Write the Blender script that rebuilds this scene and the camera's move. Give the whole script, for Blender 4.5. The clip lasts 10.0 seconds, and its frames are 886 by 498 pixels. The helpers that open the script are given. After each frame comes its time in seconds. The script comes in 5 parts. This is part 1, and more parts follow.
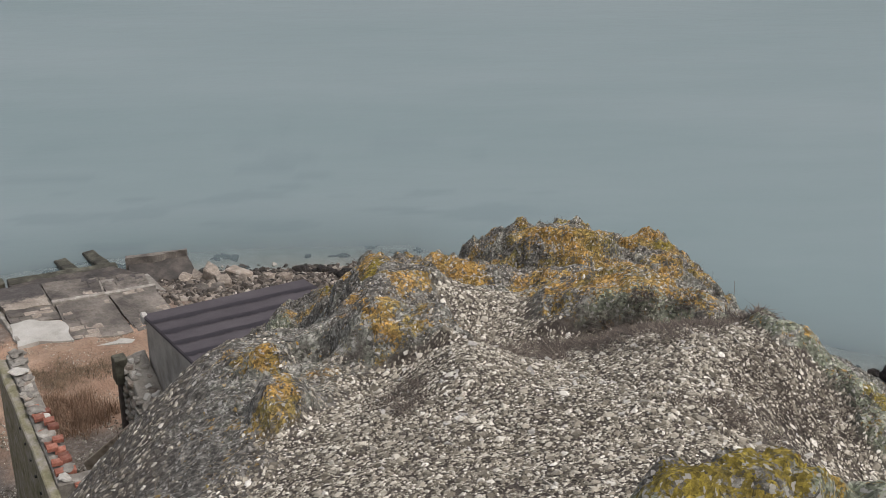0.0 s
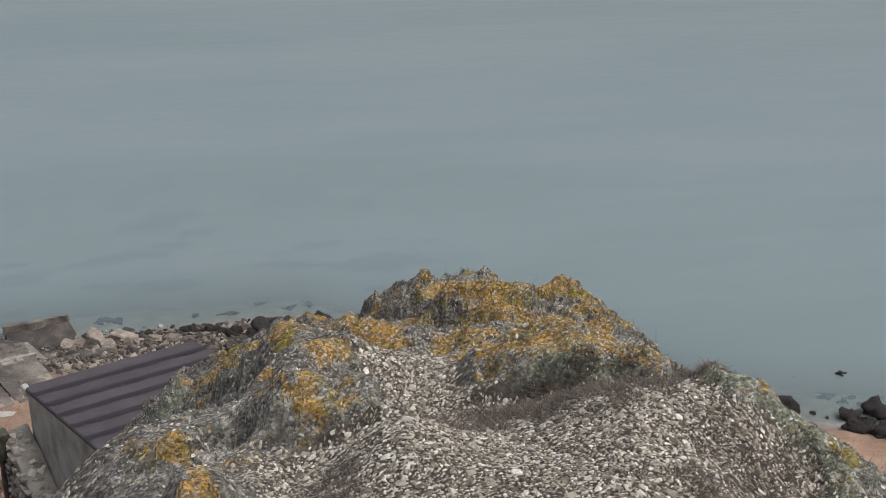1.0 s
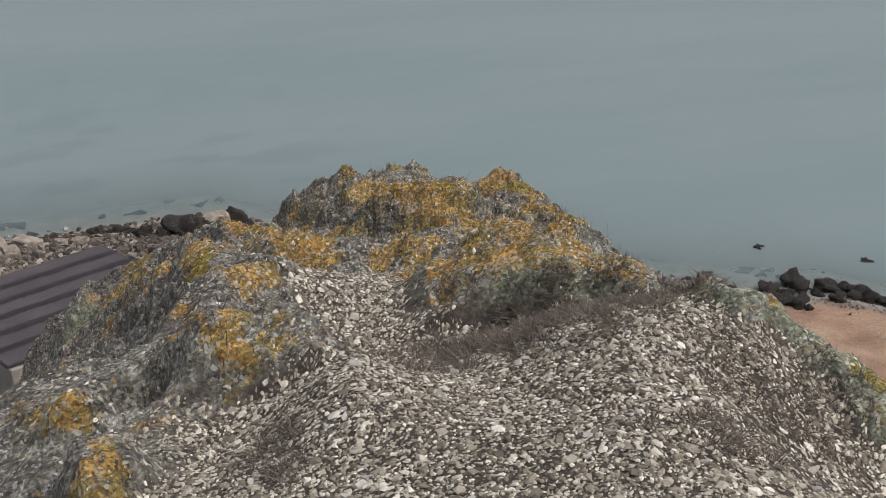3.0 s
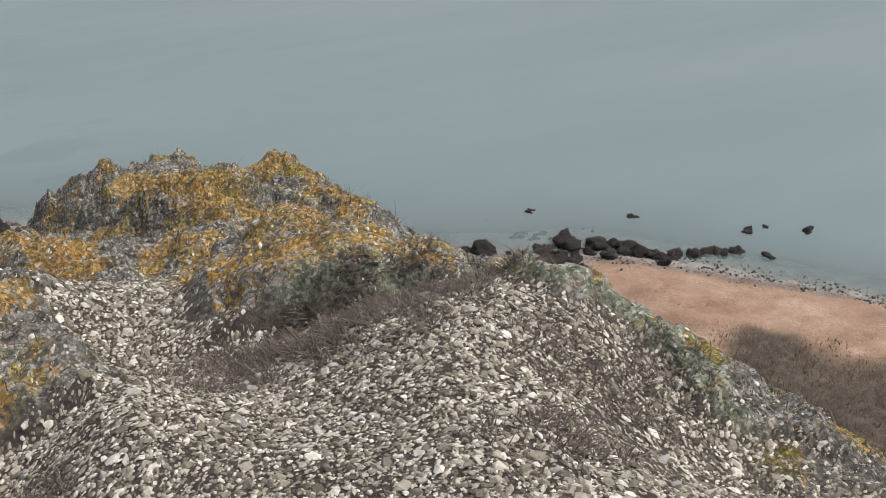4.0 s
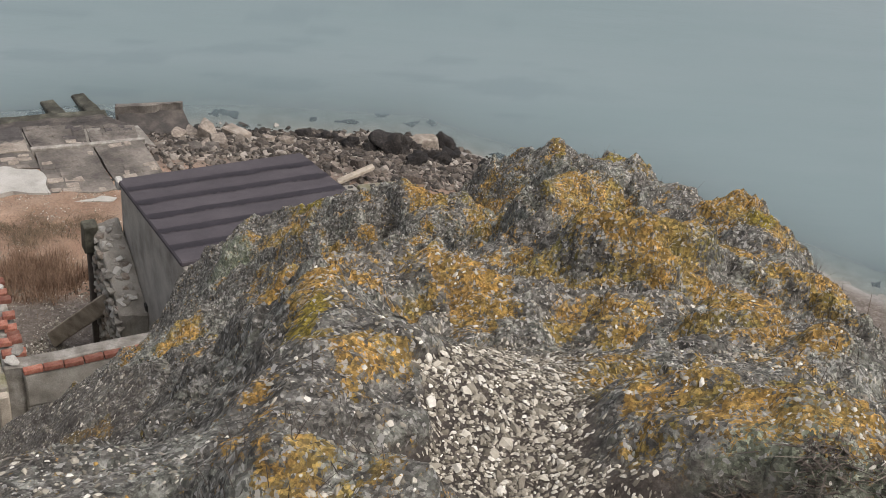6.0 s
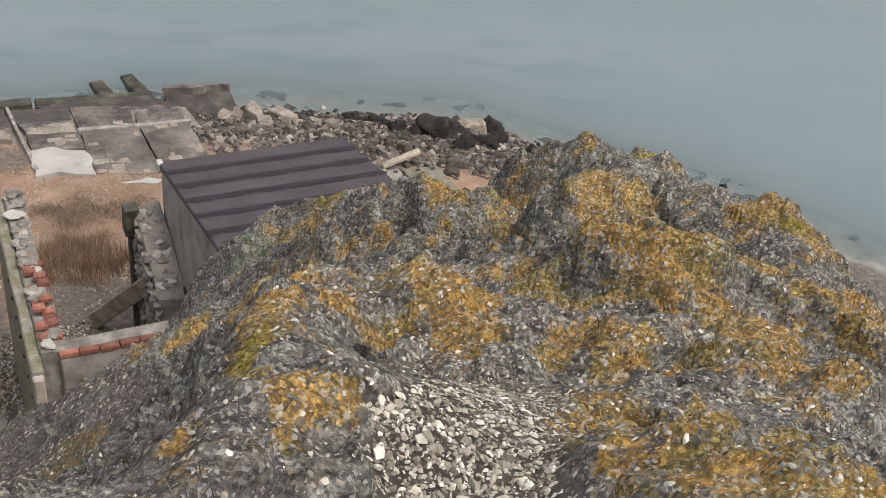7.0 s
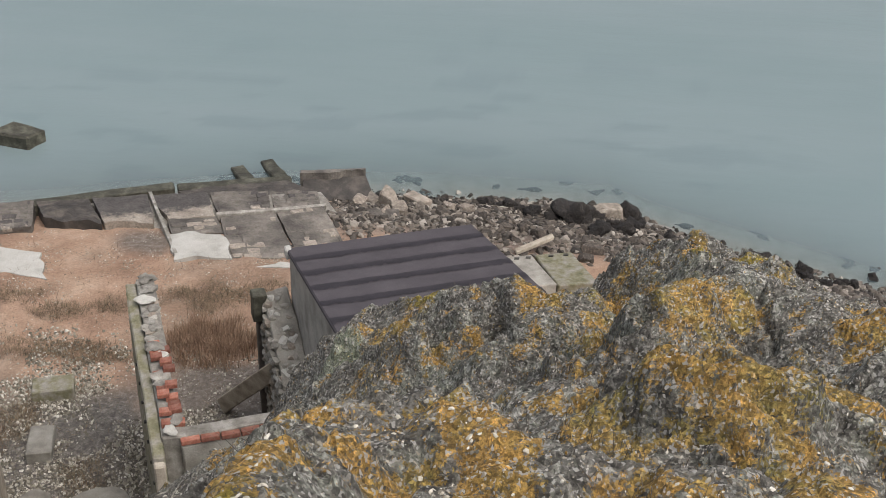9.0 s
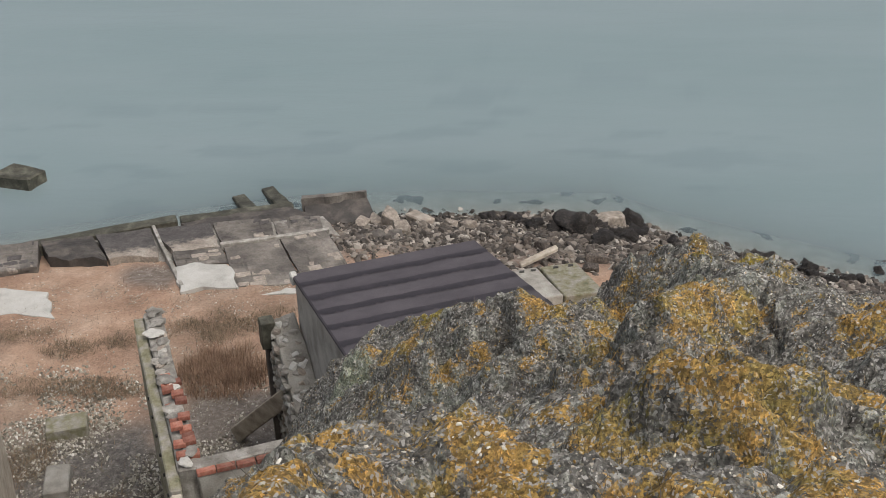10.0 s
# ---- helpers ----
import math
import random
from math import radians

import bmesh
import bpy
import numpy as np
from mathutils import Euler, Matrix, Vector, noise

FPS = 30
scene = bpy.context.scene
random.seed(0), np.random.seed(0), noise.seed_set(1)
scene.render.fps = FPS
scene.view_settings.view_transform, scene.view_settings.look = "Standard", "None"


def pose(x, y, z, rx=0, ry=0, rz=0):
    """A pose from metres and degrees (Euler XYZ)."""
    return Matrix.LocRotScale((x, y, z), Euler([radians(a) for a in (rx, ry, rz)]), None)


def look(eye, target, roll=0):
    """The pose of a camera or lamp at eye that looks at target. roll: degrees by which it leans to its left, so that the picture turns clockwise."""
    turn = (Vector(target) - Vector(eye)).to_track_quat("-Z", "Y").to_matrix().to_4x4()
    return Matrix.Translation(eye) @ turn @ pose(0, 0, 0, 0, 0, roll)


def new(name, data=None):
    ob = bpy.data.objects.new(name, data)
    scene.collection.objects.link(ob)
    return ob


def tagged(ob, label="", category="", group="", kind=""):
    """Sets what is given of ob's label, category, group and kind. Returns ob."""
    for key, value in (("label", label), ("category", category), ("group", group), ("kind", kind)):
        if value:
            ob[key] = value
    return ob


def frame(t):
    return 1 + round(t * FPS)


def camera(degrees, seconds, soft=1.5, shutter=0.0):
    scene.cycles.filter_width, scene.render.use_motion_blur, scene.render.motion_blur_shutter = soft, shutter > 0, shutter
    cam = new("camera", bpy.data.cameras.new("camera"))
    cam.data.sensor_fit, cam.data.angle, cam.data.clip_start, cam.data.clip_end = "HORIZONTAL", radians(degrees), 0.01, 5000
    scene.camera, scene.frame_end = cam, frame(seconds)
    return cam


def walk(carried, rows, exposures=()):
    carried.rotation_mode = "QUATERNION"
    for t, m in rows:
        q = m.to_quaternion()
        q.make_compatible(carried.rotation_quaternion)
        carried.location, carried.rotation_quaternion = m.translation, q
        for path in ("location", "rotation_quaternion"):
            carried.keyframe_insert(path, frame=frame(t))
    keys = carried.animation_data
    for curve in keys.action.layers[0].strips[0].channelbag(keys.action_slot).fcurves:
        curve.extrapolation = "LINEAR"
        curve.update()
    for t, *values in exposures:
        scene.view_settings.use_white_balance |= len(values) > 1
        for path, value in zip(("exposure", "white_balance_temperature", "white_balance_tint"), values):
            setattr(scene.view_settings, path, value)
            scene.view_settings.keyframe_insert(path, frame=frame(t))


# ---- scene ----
cam = camera(39.23, 10.0, soft=0.85, shutter=0.0)
PATH = [
    (0, (0.002, -0.001, 14.596), (0.1770, 1.7863, 13.7155), 1.31),
    (0.5, (-0.074, 0.154, 14.550), (0.3002, 1.9416, 13.7360), 1.94),
    (1, (-0.077, 0.347, 14.484), (0.2830, 2.1410, 13.6777), 1.14),
    (1.5, (-0.064, 0.510, 14.446), (0.2623, 2.2968, 13.6087), -0.74),
    (2, (-0.107, 0.647, 14.380), (0.3800, 2.3454, 13.4434), 1.90),
    (2.5, (-0.106, 0.763, 14.339), (0.4253, 2.4196, 13.3524), 2.66),
    (2.7, (-0.088, 0.849, 14.300), (0.3890, 2.5301, 13.3271), 0.85),
    (3.8, (0.039, 1.204, 14.190), (0.6694, 2.8312, 13.2128), -0.28),
    (4, (0.030, 1.296, 14.104), (0.8432, 2.8308, 13.1133), 2.01),
    (4.5, (0.018, 1.465, 14.123), (0.8132, 2.9644, 13.0651), 2.49),
    (5, (0.135, 1.712, 14.064), (0.7166, 3.3235, 13.0321), 1.49),
    (5.5, (0.185, 1.918, 14.022), (0.5676, 3.5957, 13.0027), 3.80),
    (6, (0.208, 2.108, 13.976), (0.3692, 3.7850, 12.8979), 6.09),
    (6.2, (0.255, 2.201, 13.931), (0.2733, 3.8767, 12.8394), 6.66),
    (7.3, (0.444, 2.450, 13.891), (0.5333, 4.1095, 12.7784), 5.00),
    (7.5, (0.482, 2.500, 13.872), (0.5357, 4.1673, 12.7679), 4.04),
    (8, (0.600, 2.621, 13.858), (0.4582, 4.3000, 12.7806), 1.73),
    (8.5, (0.590, 2.688, 13.847), (0.4940, 4.3891, 12.7990), 3.71),
    (9, (0.656, 2.759, 13.835), (0.4902, 4.4765, 12.8228), 1.57),
    (9.5, (0.696, 2.737, 13.854), (0.4894, 4.4658, 12.8702), -1.49),
    (10, (0.674, 2.724, 13.859), (0.4988, 4.4542, 12.8712), -1.75),
]
EXPOSURES = [(0.0, -0.12, 6440, 14), (1.0, -0.18, 6330, 14), (2.0, -0.26, 6330, 14), (2.6, -0.26, 6420, 14), (4.0, 0.04, 6460, 14), (5.0, -0.02, 6480, 14), (6.0, 0.05, 6500, 14), (7.5, 0.14, 6540, 14), (8.5, 0.12, 6440, 13), (10.0, -0.02, 6400, 12)]
walk(cam, [(t, look(eye, target, roll)) for t, eye, target, roll in PATH], EXPOSURES)

# ---- world and light: a bright hazy overcast sky over the sea ----
world = bpy.data.worlds.new("overcast_sky")
scene.world = world
world.use_nodes = True
wn = world.node_tree
wn.nodes.clear()
sky = wn.nodes.new("ShaderNodeTexSky")
sky.sky_type = "NISHITA"
sky.sun_disc = False
sky.sun_elevation, sky.sun_rotation = radians(60), radians(128)
sky.air_density, sky.dust_density, sky.ozone_density = 1.6, 6.0, 1.0
grey = wn.nodes.new("ShaderNodeHueSaturation")
grey.inputs["Saturation"].default_value = 0.48
wbg = wn.nodes.new("ShaderNodeBackground")
wbg.inputs["Strength"].default_value = 0.118
wout = wn.nodes.new("ShaderNodeOutputWorld")
wn.links.new(sky.outputs[0], grey.inputs["Color"])
wn.links.new(grey.outputs[0], wbg.inputs["Color"])
wn.links.new(wbg.outputs[0], wout.inputs["Surface"])
sun_data = bpy.data.lights.new("sun", "SUN")
sun_data.energy, sun_data.angle, sun_data.color = 1.6, radians(45), (1.0, 0.965, 0.91)
sun = new("sun", sun_data)
sun.rotation_euler = Euler((radians(30), 0, radians(180 - 128)))


# ---- noise in numpy, for shaping ----
_perm = np.random.RandomState(7).permutation(512)


def _hash(i, j, seed):
    return _perm[(_perm[(i + 37 * seed) & 511] + j) & 511]


def vnoise(x, y, seed=0):
    """Gradient noise, about -1 to 1."""
    xi, yi = np.floor(x).astype(int), np.floor(y).astype(int)
    fx, fy = x - xi, y - yi
    u, v = fx**3 * (fx * (fx * 6 - 15) + 10), fy**3 * (fy * (fy * 6 - 15) + 10)

    def corner(a, b):
        ang = _hash(xi + a, yi + b, seed) * (2 * np.pi / 512)
        return np.cos(ang) * (fx - a) + np.sin(ang) * (fy - b)

    top = corner(0, 0) * (1 - u) + corner(1, 0) * u
    low = corner(0, 1) * (1 - u) + corner(1, 1) * u
    return (top * (1 - v) + low * v) * 1.5


def fbm(x, y, octaves=4, seed=0, gain=0.5):
    total, amp = 0, 1.0
    for k in range(octaves):
        total = total + amp * vnoise(x * 2**k, y * 2**k, seed + k)
        amp *= gain
    return total


def blocks_3d(x, y, z, seed=0):
    """Cells in space, so that steep faces break up as level ones do: each one's own value, and the distance to the joint."""
    xi, yi, zi = np.floor(x).astype(int), np.floor(y).astype(int), np.floor(z).astype(int)
    best, second, height = np.full(x.shape, 9.0), np.full(x.shape, 9.0), np.zeros(x.shape)
    for c in (-1, 0, 1):
        layer = _perm[(zi + c + 101 * seed) & 511]
        for a in (-1, 0, 1):
            for b in (-1, 0, 1):
                h = _perm[(_perm[(xi + a + layer) & 511] + yi + b) & 511]
                h2, h3 = _perm[(h + 131) & 511], _perm[(h + 277) & 511]
                d = (xi + a + h / 512 - x) ** 2 + (yi + b + h2 / 512 - y) ** 2 + (zi + c + h3 / 512 - z) ** 2
                nearer = d < best
                second = np.where(nearer, best, np.minimum(second, d))
                height = np.where(nearer, _perm[(h + 59) & 511] / 256 - 1, height)
                best = np.where(nearer, d, best)
    return height, np.sqrt(second) - np.sqrt(best)


def smooth(a, b, x):
    s = np.clip((x - a) / (b - a), 0, 1)
    return s * s * (3 - 2 * s)


def local(shape):
    """Works out a form only near its middle; it is 0 elsewhere."""

    def within(x, y, middle, reach, *rest, **more):
        out = np.zeros(np.shape(x))
        near = np.hypot(x - middle[0], y - middle[1]) < reach
        if near.any():
            out[near] = shape(x[near], y[near], *rest, **more)
        return out

    return within


def lump(x, y, cx, cy, rx, ry, turn, high, edge=0.35, rough=0.25, seed=0):
    """A rock standing up out of the slope, with an uneven outline and a steep rim."""
    return local(whole_lump)(x, y, (cx, cy), 1.7 * max(rx, ry), cx, cy, rx, ry, turn, high, edge, rough, seed)


def whole_lump(x, y, cx, cy, rx, ry, turn, high, edge, rough, seed):
    c, s = math.cos(radians(turn)), math.sin(radians(turn))
    p, q = (x - cx) * c + (y - cy) * s, -(x - cx) * s + (y - cy) * c
    r = np.hypot(p / rx, q / ry)
    r = r + rough * fbm(x * 5 + seed * 1.7, y * 5, 3, seed)
    return high * (1 - smooth(1 - edge, 1.0 + edge * 0.3, r)) * (1.06 - 0.22 * np.clip(r, 0, 1.2) ** 2)


# ---- the shape of the land ----
SHORE_X = (-60, -30, -12, -6, -2, 2, 3.3, 6.4, 8, 11.6, 13.2, 15.1, 16, 17.5, 19.3, 25, 45)
SHORE_Y = (18, 22, 26.0, 28.0, 28.5, 28.5, 27.6, 26.2, 25.4, 22.6, 21.9, 21.3, 20.5, 19.2, 17.3, 11.5, 0)
# heights across the ridge (left to right), station by station away from the camera
ACROSS = np.array((-2.0, -0.9, -0.45, -0.1, 0.15, 0.4, 0.7, 1.05, 1.45, 1.9, 2.5))
ALONG = np.array((1.2, 2.2, 2.8, 3.3, 3.75, 4.15, 4.6, 5.05, 5.6, 6.2, 6.8, 7.4, 8.1, 9.0))
NEAR_SECTIONS = (
    (11.93, 12.58, 12.82, 12.97, 13.05, 13.07, 13.05, 12.96, 12.79, 12.55, 12.23),
    (11.42, 12.30, 12.58, 12.75, 12.83, 12.87, 12.89, 12.83, 12.65, 12.35, 11.86),
    (11.07, 12.16, 12.48, 12.62, 12.68, 12.72, 12.75, 12.73, 12.49, 12.37, 11.66),
    (10.74, 12.05, 12.42, 12.52, 12.56, 12.67, 12.60, 12.69, 12.63, 12.25, 11.69),
    (10.40, 11.86, 12.38, 12.48, 12.52, 12.44, 12.44, 12.49, 12.38, 12.04, 11.70),
    (10.11, 11.55, 11.99, 12.17, 12.47, 12.44, 12.38, 12.36, 12.21, 11.98, 11.64),
    (9.80, 11.11, 11.59, 11.97, 12.31, 12.13, 12.11, 12.13, 12.17, 11.92, 11.57),
)
FAR_SECTIONS = (
    (9.55, 10.74, 11.28, 11.74, 11.94, 12.02, 12.00, 12.00, 11.92, 11.66, 11.33),
    (9.37, 10.40, 10.82, 11.12, 11.35, 11.53, 11.69, 11.79, 11.70, 11.58, 10.99),
    (9.26, 10.14, 10.46, 10.71, 10.91, 11.08, 11.24, 11.17, 11.23, 11.49, 10.76),
    (9.15, 9.96, 10.25, 10.45, 10.56, 10.65, 10.74, 11.21, 11.02, 11.21, 10.82),
    (8.86, 9.77, 10.03, 10.23, 10.29, 10.54, 10.62, 10.73, 11.10, 10.91, 10.45),
    (7.96, 9.22, 9.77, 10.07, 10.36, 10.36, 10.47, 10.34, 10.66, 10.48, 10.31),
    (6.64, 9.07, 9.58, 9.75, 9.75, 9.62, 9.57, 10.10, 10.39, 10.16, 9.97),
)
SECTIONS = np.array(NEAR_SECTIONS + FAR_SECTIONS)


def low_land(x, y):
    inland = np.interp(x, SHORE_X, SHORE_Y) - y
    wide = np.interp(x, (-3, 0, 4, 6), (0.5, 0.3, 0.22, 0.16))
    up = np.where(inland > 0, 1.25 * (1 - np.exp(-np.maximum(inland, 0) * wide)), 0)
    down = np.where(inland < 0, np.maximum(inland * 0.075, -3.0), 0)
    return up + down + 0.04 * fbm(x * 0.7, y * 0.7, 3, 21) * np.clip(inland + 1, 0, 1)


def weights(stations, v):
    """Indices and weights of a smooth curve through uneven stations."""
    v = np.clip(v, stations[0], stations[-1])
    i = np.clip(np.searchsorted(stations, v, side="right") - 1, 0, len(stations) - 2)
    h = stations[i + 1] - stations[i]
    t = (v - stations[i]) / h
    before, after = np.maximum(i - 1, 0), np.minimum(i + 2, len(stations) - 1)
    m0, m1 = h * (t**3 - 2 * t**2 + t) / (stations[i + 1] - stations[before]), h * (t**3 - t**2) / (stations[after] - stations[i])
    return ((i, 2 * t**3 - 3 * t**2 + 1 - m1), (i + 1, -2 * t**3 + 3 * t**2 + m0), (before, -m0), (after, m1))


def hill(x, y):
    z = 0
    for j, wy in weights(ALONG, y):
        for i, wx in weights(ACROSS, x):
            z = z + SECTIONS[j, i] * wx * wy
    z = z - 1.0 * np.maximum(ACROSS[0] - x, 0) - 0.85 * np.maximum(x - ACROSS[-1], 0)
    return z - 1.7 * np.maximum(y - ALONG[-1], 0) + np.minimum(0.27 * np.maximum(ALONG[0] - y, 0), 6.0)


def soft_max(a, b, k=0.6):
    h = np.clip(0.5 + 0.5 * (a - b) / k, 0, 1)
    return b * (1 - h) + a * h + k * h * (1 - h)


def land(x, y):
    h = hill(x, y) + 0.25 * fbm(x * 0.5, y * 0.5, 4, 11) * smooth(1.5, 5, np.hypot(x - 1, y - 4))
    return soft_max(h, low_land(x, y))


# rocks of the ridge: place, half sizes, turn, height, steepness of the rim
NEAR_ROCKS = (
    (1.07, 3.77, 0.34, 0.11, -14, 0.05, 0.3),
    (1.45, 3.40, 0.13, 0.15, 20, 0.06, 0.4),
    (0.14, 4.25, 0.30, 0.55, 6, 0.02, 0.25),
    (0.23, 3.56, 0.20, 0.10, 10, 0.04, 0.35),
    (1.68, 3.05, 0.14, 0.42, 25, 0.05, 0.5),
    (0.74, 1.74, 0.46, 0.22, 12, 0.36, 0.9),
    (-0.48, 4.32, 0.26, 0.09, -25, 0.08, 0.5),
    (-0.16, 3.14, 0.10, 0.17, 0, 0.07, 0.6),
    (1.35, 4.35, 0.50, 0.35, -25, 0.05, 0.4),
    (0.42, 3.53, 0.045, 0.03, 0, 0.03, 0.5),
    (-0.09, 3.56, 0.10, 0.09, 0, -0.10, 0.6),
    (-0.22, 3.46, 0.11, 0.05, 10, 0.07, 0.5),
    (0.90, 4.26, 0.035, 0.03, 0, -0.06, 0.6),
)
FAR_ROCKS = (
    (1.05, 5.42, 0.22, 0.20, 30, 0.06, 0.4),
    (1.15, 6.95, 0.30, 0.30, 20, 0.09, 0.35),
    (1.85, 6.80, 0.36, 0.30, -10, 0.06, 0.4),
    (1.42, 8.36, 0.09, 0.14, 0, 0.10, 0.5),
    (1.66, 7.75, 0.16, 0.30, 10, 0.06, 0.4),
    (0.42, 7.95, 0.30, 0.26, 0, 0.09, 0.5),
    (0.05, 7.75, 0.26, 0.25, 20, 0.08, 0.4),
    (-0.48, 8.60, 0.16, 0.24, 0, 0.12, 0.5),
    (0.74, 6.75, 0.06, 0.30, 10, 0.08, 0.4),
    (0.20, 7.02, 0.16, 0.22, 20, -0.16, 0.6),
    (0.70, 6.45, 0.06, 0.10, 0, -0.20, 0.5),
    (0.45, 7.72, 0.075, 0.07, 0, -0.15, 0.6),
    (1.07, 6.82, 0.055, 0.10, 30, -0.16, 0.6),
    (1.54, 8.22, 0.05, 0.45, 0, -0.12, 0.6),
    (0.45, 6.10, 0.30, 0.30, 0, -0.08, 0.6),
    (1.96, 6.50, 0.07, 0.08, 0, 0.04, 0.5),
)
# broken steps that face the walker: two ends of the brow, height, width of the face, run of the top behind it
SCARPS = (
    (0.72, 3.80, 1.32, 3.62, 0.13, 0.09, 0.26),
    (0.02, 3.52, 0.38, 3.45, 0.11, 0.09, 0.16),
    (1.08, 5.52, 1.86, 5.20, 0.17, 0.10, 0.30),
    (0.88, 5.36, 1.14, 5.08, 0.15, 0.10, 0.34),
    (0.02, 6.86, 0.64, 6.62, 0.16, 0.12, 0.40),
)
# open joints across the crag: two ends, half width, depth
JOINTS = (
    (1.52, 7.35, 1.60, 6.75, 0.018, 0.07),
    (1.00, 5.16, 1.20, 5.04, 0.012, 0.05),
    (0.92, 7.30, 0.98, 6.60, 0.022, 0.07),
    (1.90, 7.20, 2.20, 6.75, 0.020, 0.06),
    (0.30, 8.25, 0.55, 7.45, 0.018, 0.06),
)


def along_line(x, y, x0, y0, x1, y1):
    """How far along a line (0 to 1) a place lies, and how far off it, away from the walker."""
    ux, uy = x1 - x0, y1 - y0
    long = math.hypot(ux, uy)
    return ((x - x0) * ux + (y - y0) * uy) / long**2, ((y - y0) * ux - (x - x0) * uy) / long


def scarp(x, y, x0, y0, x1, y1, high, face, back, seed=0):
    """A broken step in the rock that faces the walker, with its back sloping away."""
    reach = 0.62 * math.hypot(x1 - x0, y1 - y0) + 1.4 * back
    return local(whole_scarp)(x, y, ((x0 + x1) / 2, (y0 + y1) / 2), reach, x0, y0, x1, y1, high, face, back, seed)


def brow_line(x, y, x0, y0, x1, y1, face, seed):
    """The broken line of a step's brow: how far along it a place lies, and how far behind it."""
    s, d = along_line(x, y, x0, y0, x1, y1)
    return s, d + 0.6 * face * fbm(x * 5, y * 5, 2, seed) + 0.04 * fbm(x * 2.5, y * 2.5, 2, seed + 9)


def brow_crust(x, y, x0, y0, x1, y1, high, face, back, seed=0):
    """The flat strip just behind a step's brow, where crusts grow."""
    s, d = brow_line(x, y, x0, y0, x1, y1, face, seed)
    return smooth(-0.03, 0.03, d) * (1 - smooth(0.8 * back, 1.2 * back, d)) * smooth(-0.05, 0.1, s) * smooth(1.05, 0.95, s)


def whole_scarp(x, y, x0, y0, x1, y1, high, face, back, seed):
    s, d = brow_line(x, y, x0, y0, x1, y1, face, seed)
    rise = 0.62 * smooth(-face, 0.0, d) + 0.38 * smooth(0.0, 0.8 * back, d)
    rise = rise * (1 - smooth(0.75 * back, 1.3 * back, d))
    return high * rise * smooth(-0.22, 0.2, s) * smooth(1.2, 0.85, s)


def crack(x, y, x0, y0, x1, y1, half, deep, seed=0):
    """An open joint."""
    return local(whole_crack)(x, y, ((x0 + x1) / 2, (y0 + y1) / 2), 0.7 * math.hypot(x1 - x0, y1 - y0), x0, y0, x1, y1, half, deep, seed)


def whole_crack(x, y, x0, y0, x1, y1, half, deep, seed):
    s, d = along_line(x, y, x0, y0, x1, y1)
    d = d + 0.05 * fbm(x * 5, y * 5, 3, seed)
    return -deep * (1 - smooth(0.2 * half, 1.6 * half, np.abs(d))) * smooth(-0.1, 0.15, s) * smooth(1.1, 0.85, s)


def stony(x, y):
    """How far a place is loose gravel (1) or bare rock (0)."""
    lane = np.interp(y, (-2, 2.2, 3.0, 3.5, 3.9, 4.4, 4.8), (0.35, 0.45, 0.62, 0.66, 0.50, 0.48, 0.5))
    wide = np.interp(y, (-2, 2.2, 3.0, 3.4, 3.7, 4.3, 4.6, 4.8), (1.2, 1.0, 0.95, 0.78, 0.32, 0.24, 0.08, -0.1))
    d = np.abs(x - lane - 0.18 * (y < 3.45)) - wide + 0.13 * fbm(x * 4, y * 4, 4, 31, 0.65)
    g = 1 - smooth(-0.14, 0.12, d)
    for k in (0, 1, 2, 3, 4, 5, 6, 7, 9):
        r = NEAR_ROCKS[k]
        g = g * (1 - smooth(0.25, 0.5, lump(x, y, *r, seed=k) / r[5]))
    for k, r in enumerate(SCARPS[:2]):
        g = g * (1 - smooth(0.15, 0.4, scarp(x, y, *r, seed=k) / r[4]))
    return g


def scree(x, y):
    """Loose debris on the steep left flank."""
    edge = np.interp(y, (1, 3, 3.6, 4.2, 5.0, 5.8, 6.6, 7.4), (-0.55, -0.5, -0.42, -0.32, -0.28, -0.4, -0.6, -0.95))
    return smooth(0.04, -0.10, x - edge + 0.12 * fbm(x * 3, y * 3, 3, 33)) * smooth(7.8, 7.0, y)


def cobbled(x, y, z, seed):
    """Rounded lumps of uneven height, parted by joints: 0 in the joint, about 1 on the lumps."""
    own, joint = blocks_3d(x, y, z, seed)
    return (0.55 + 0.45 * np.clip(own, -1, 1)) * smooth(0.0, 0.34, joint)


def terraces(x, y, period, seed):
    """Beds dipping towards the walker: each rises gently away from him and breaks off sharply behind. About -0.5 to 0.5."""
    p = (0.92 * y + 0.38 * x + 0.22 * fbm(x * 0.9, y * 0.9, 3, seed)) / period + 0.5 * fbm(x * 0.6 + 3, y * 0.6, 2, seed + 3)
    p = p - np.floor(p)
    return np.where(p < 0.8, p / 0.8, (1 - smooth(0.8, 1.0, p))) - 0.5


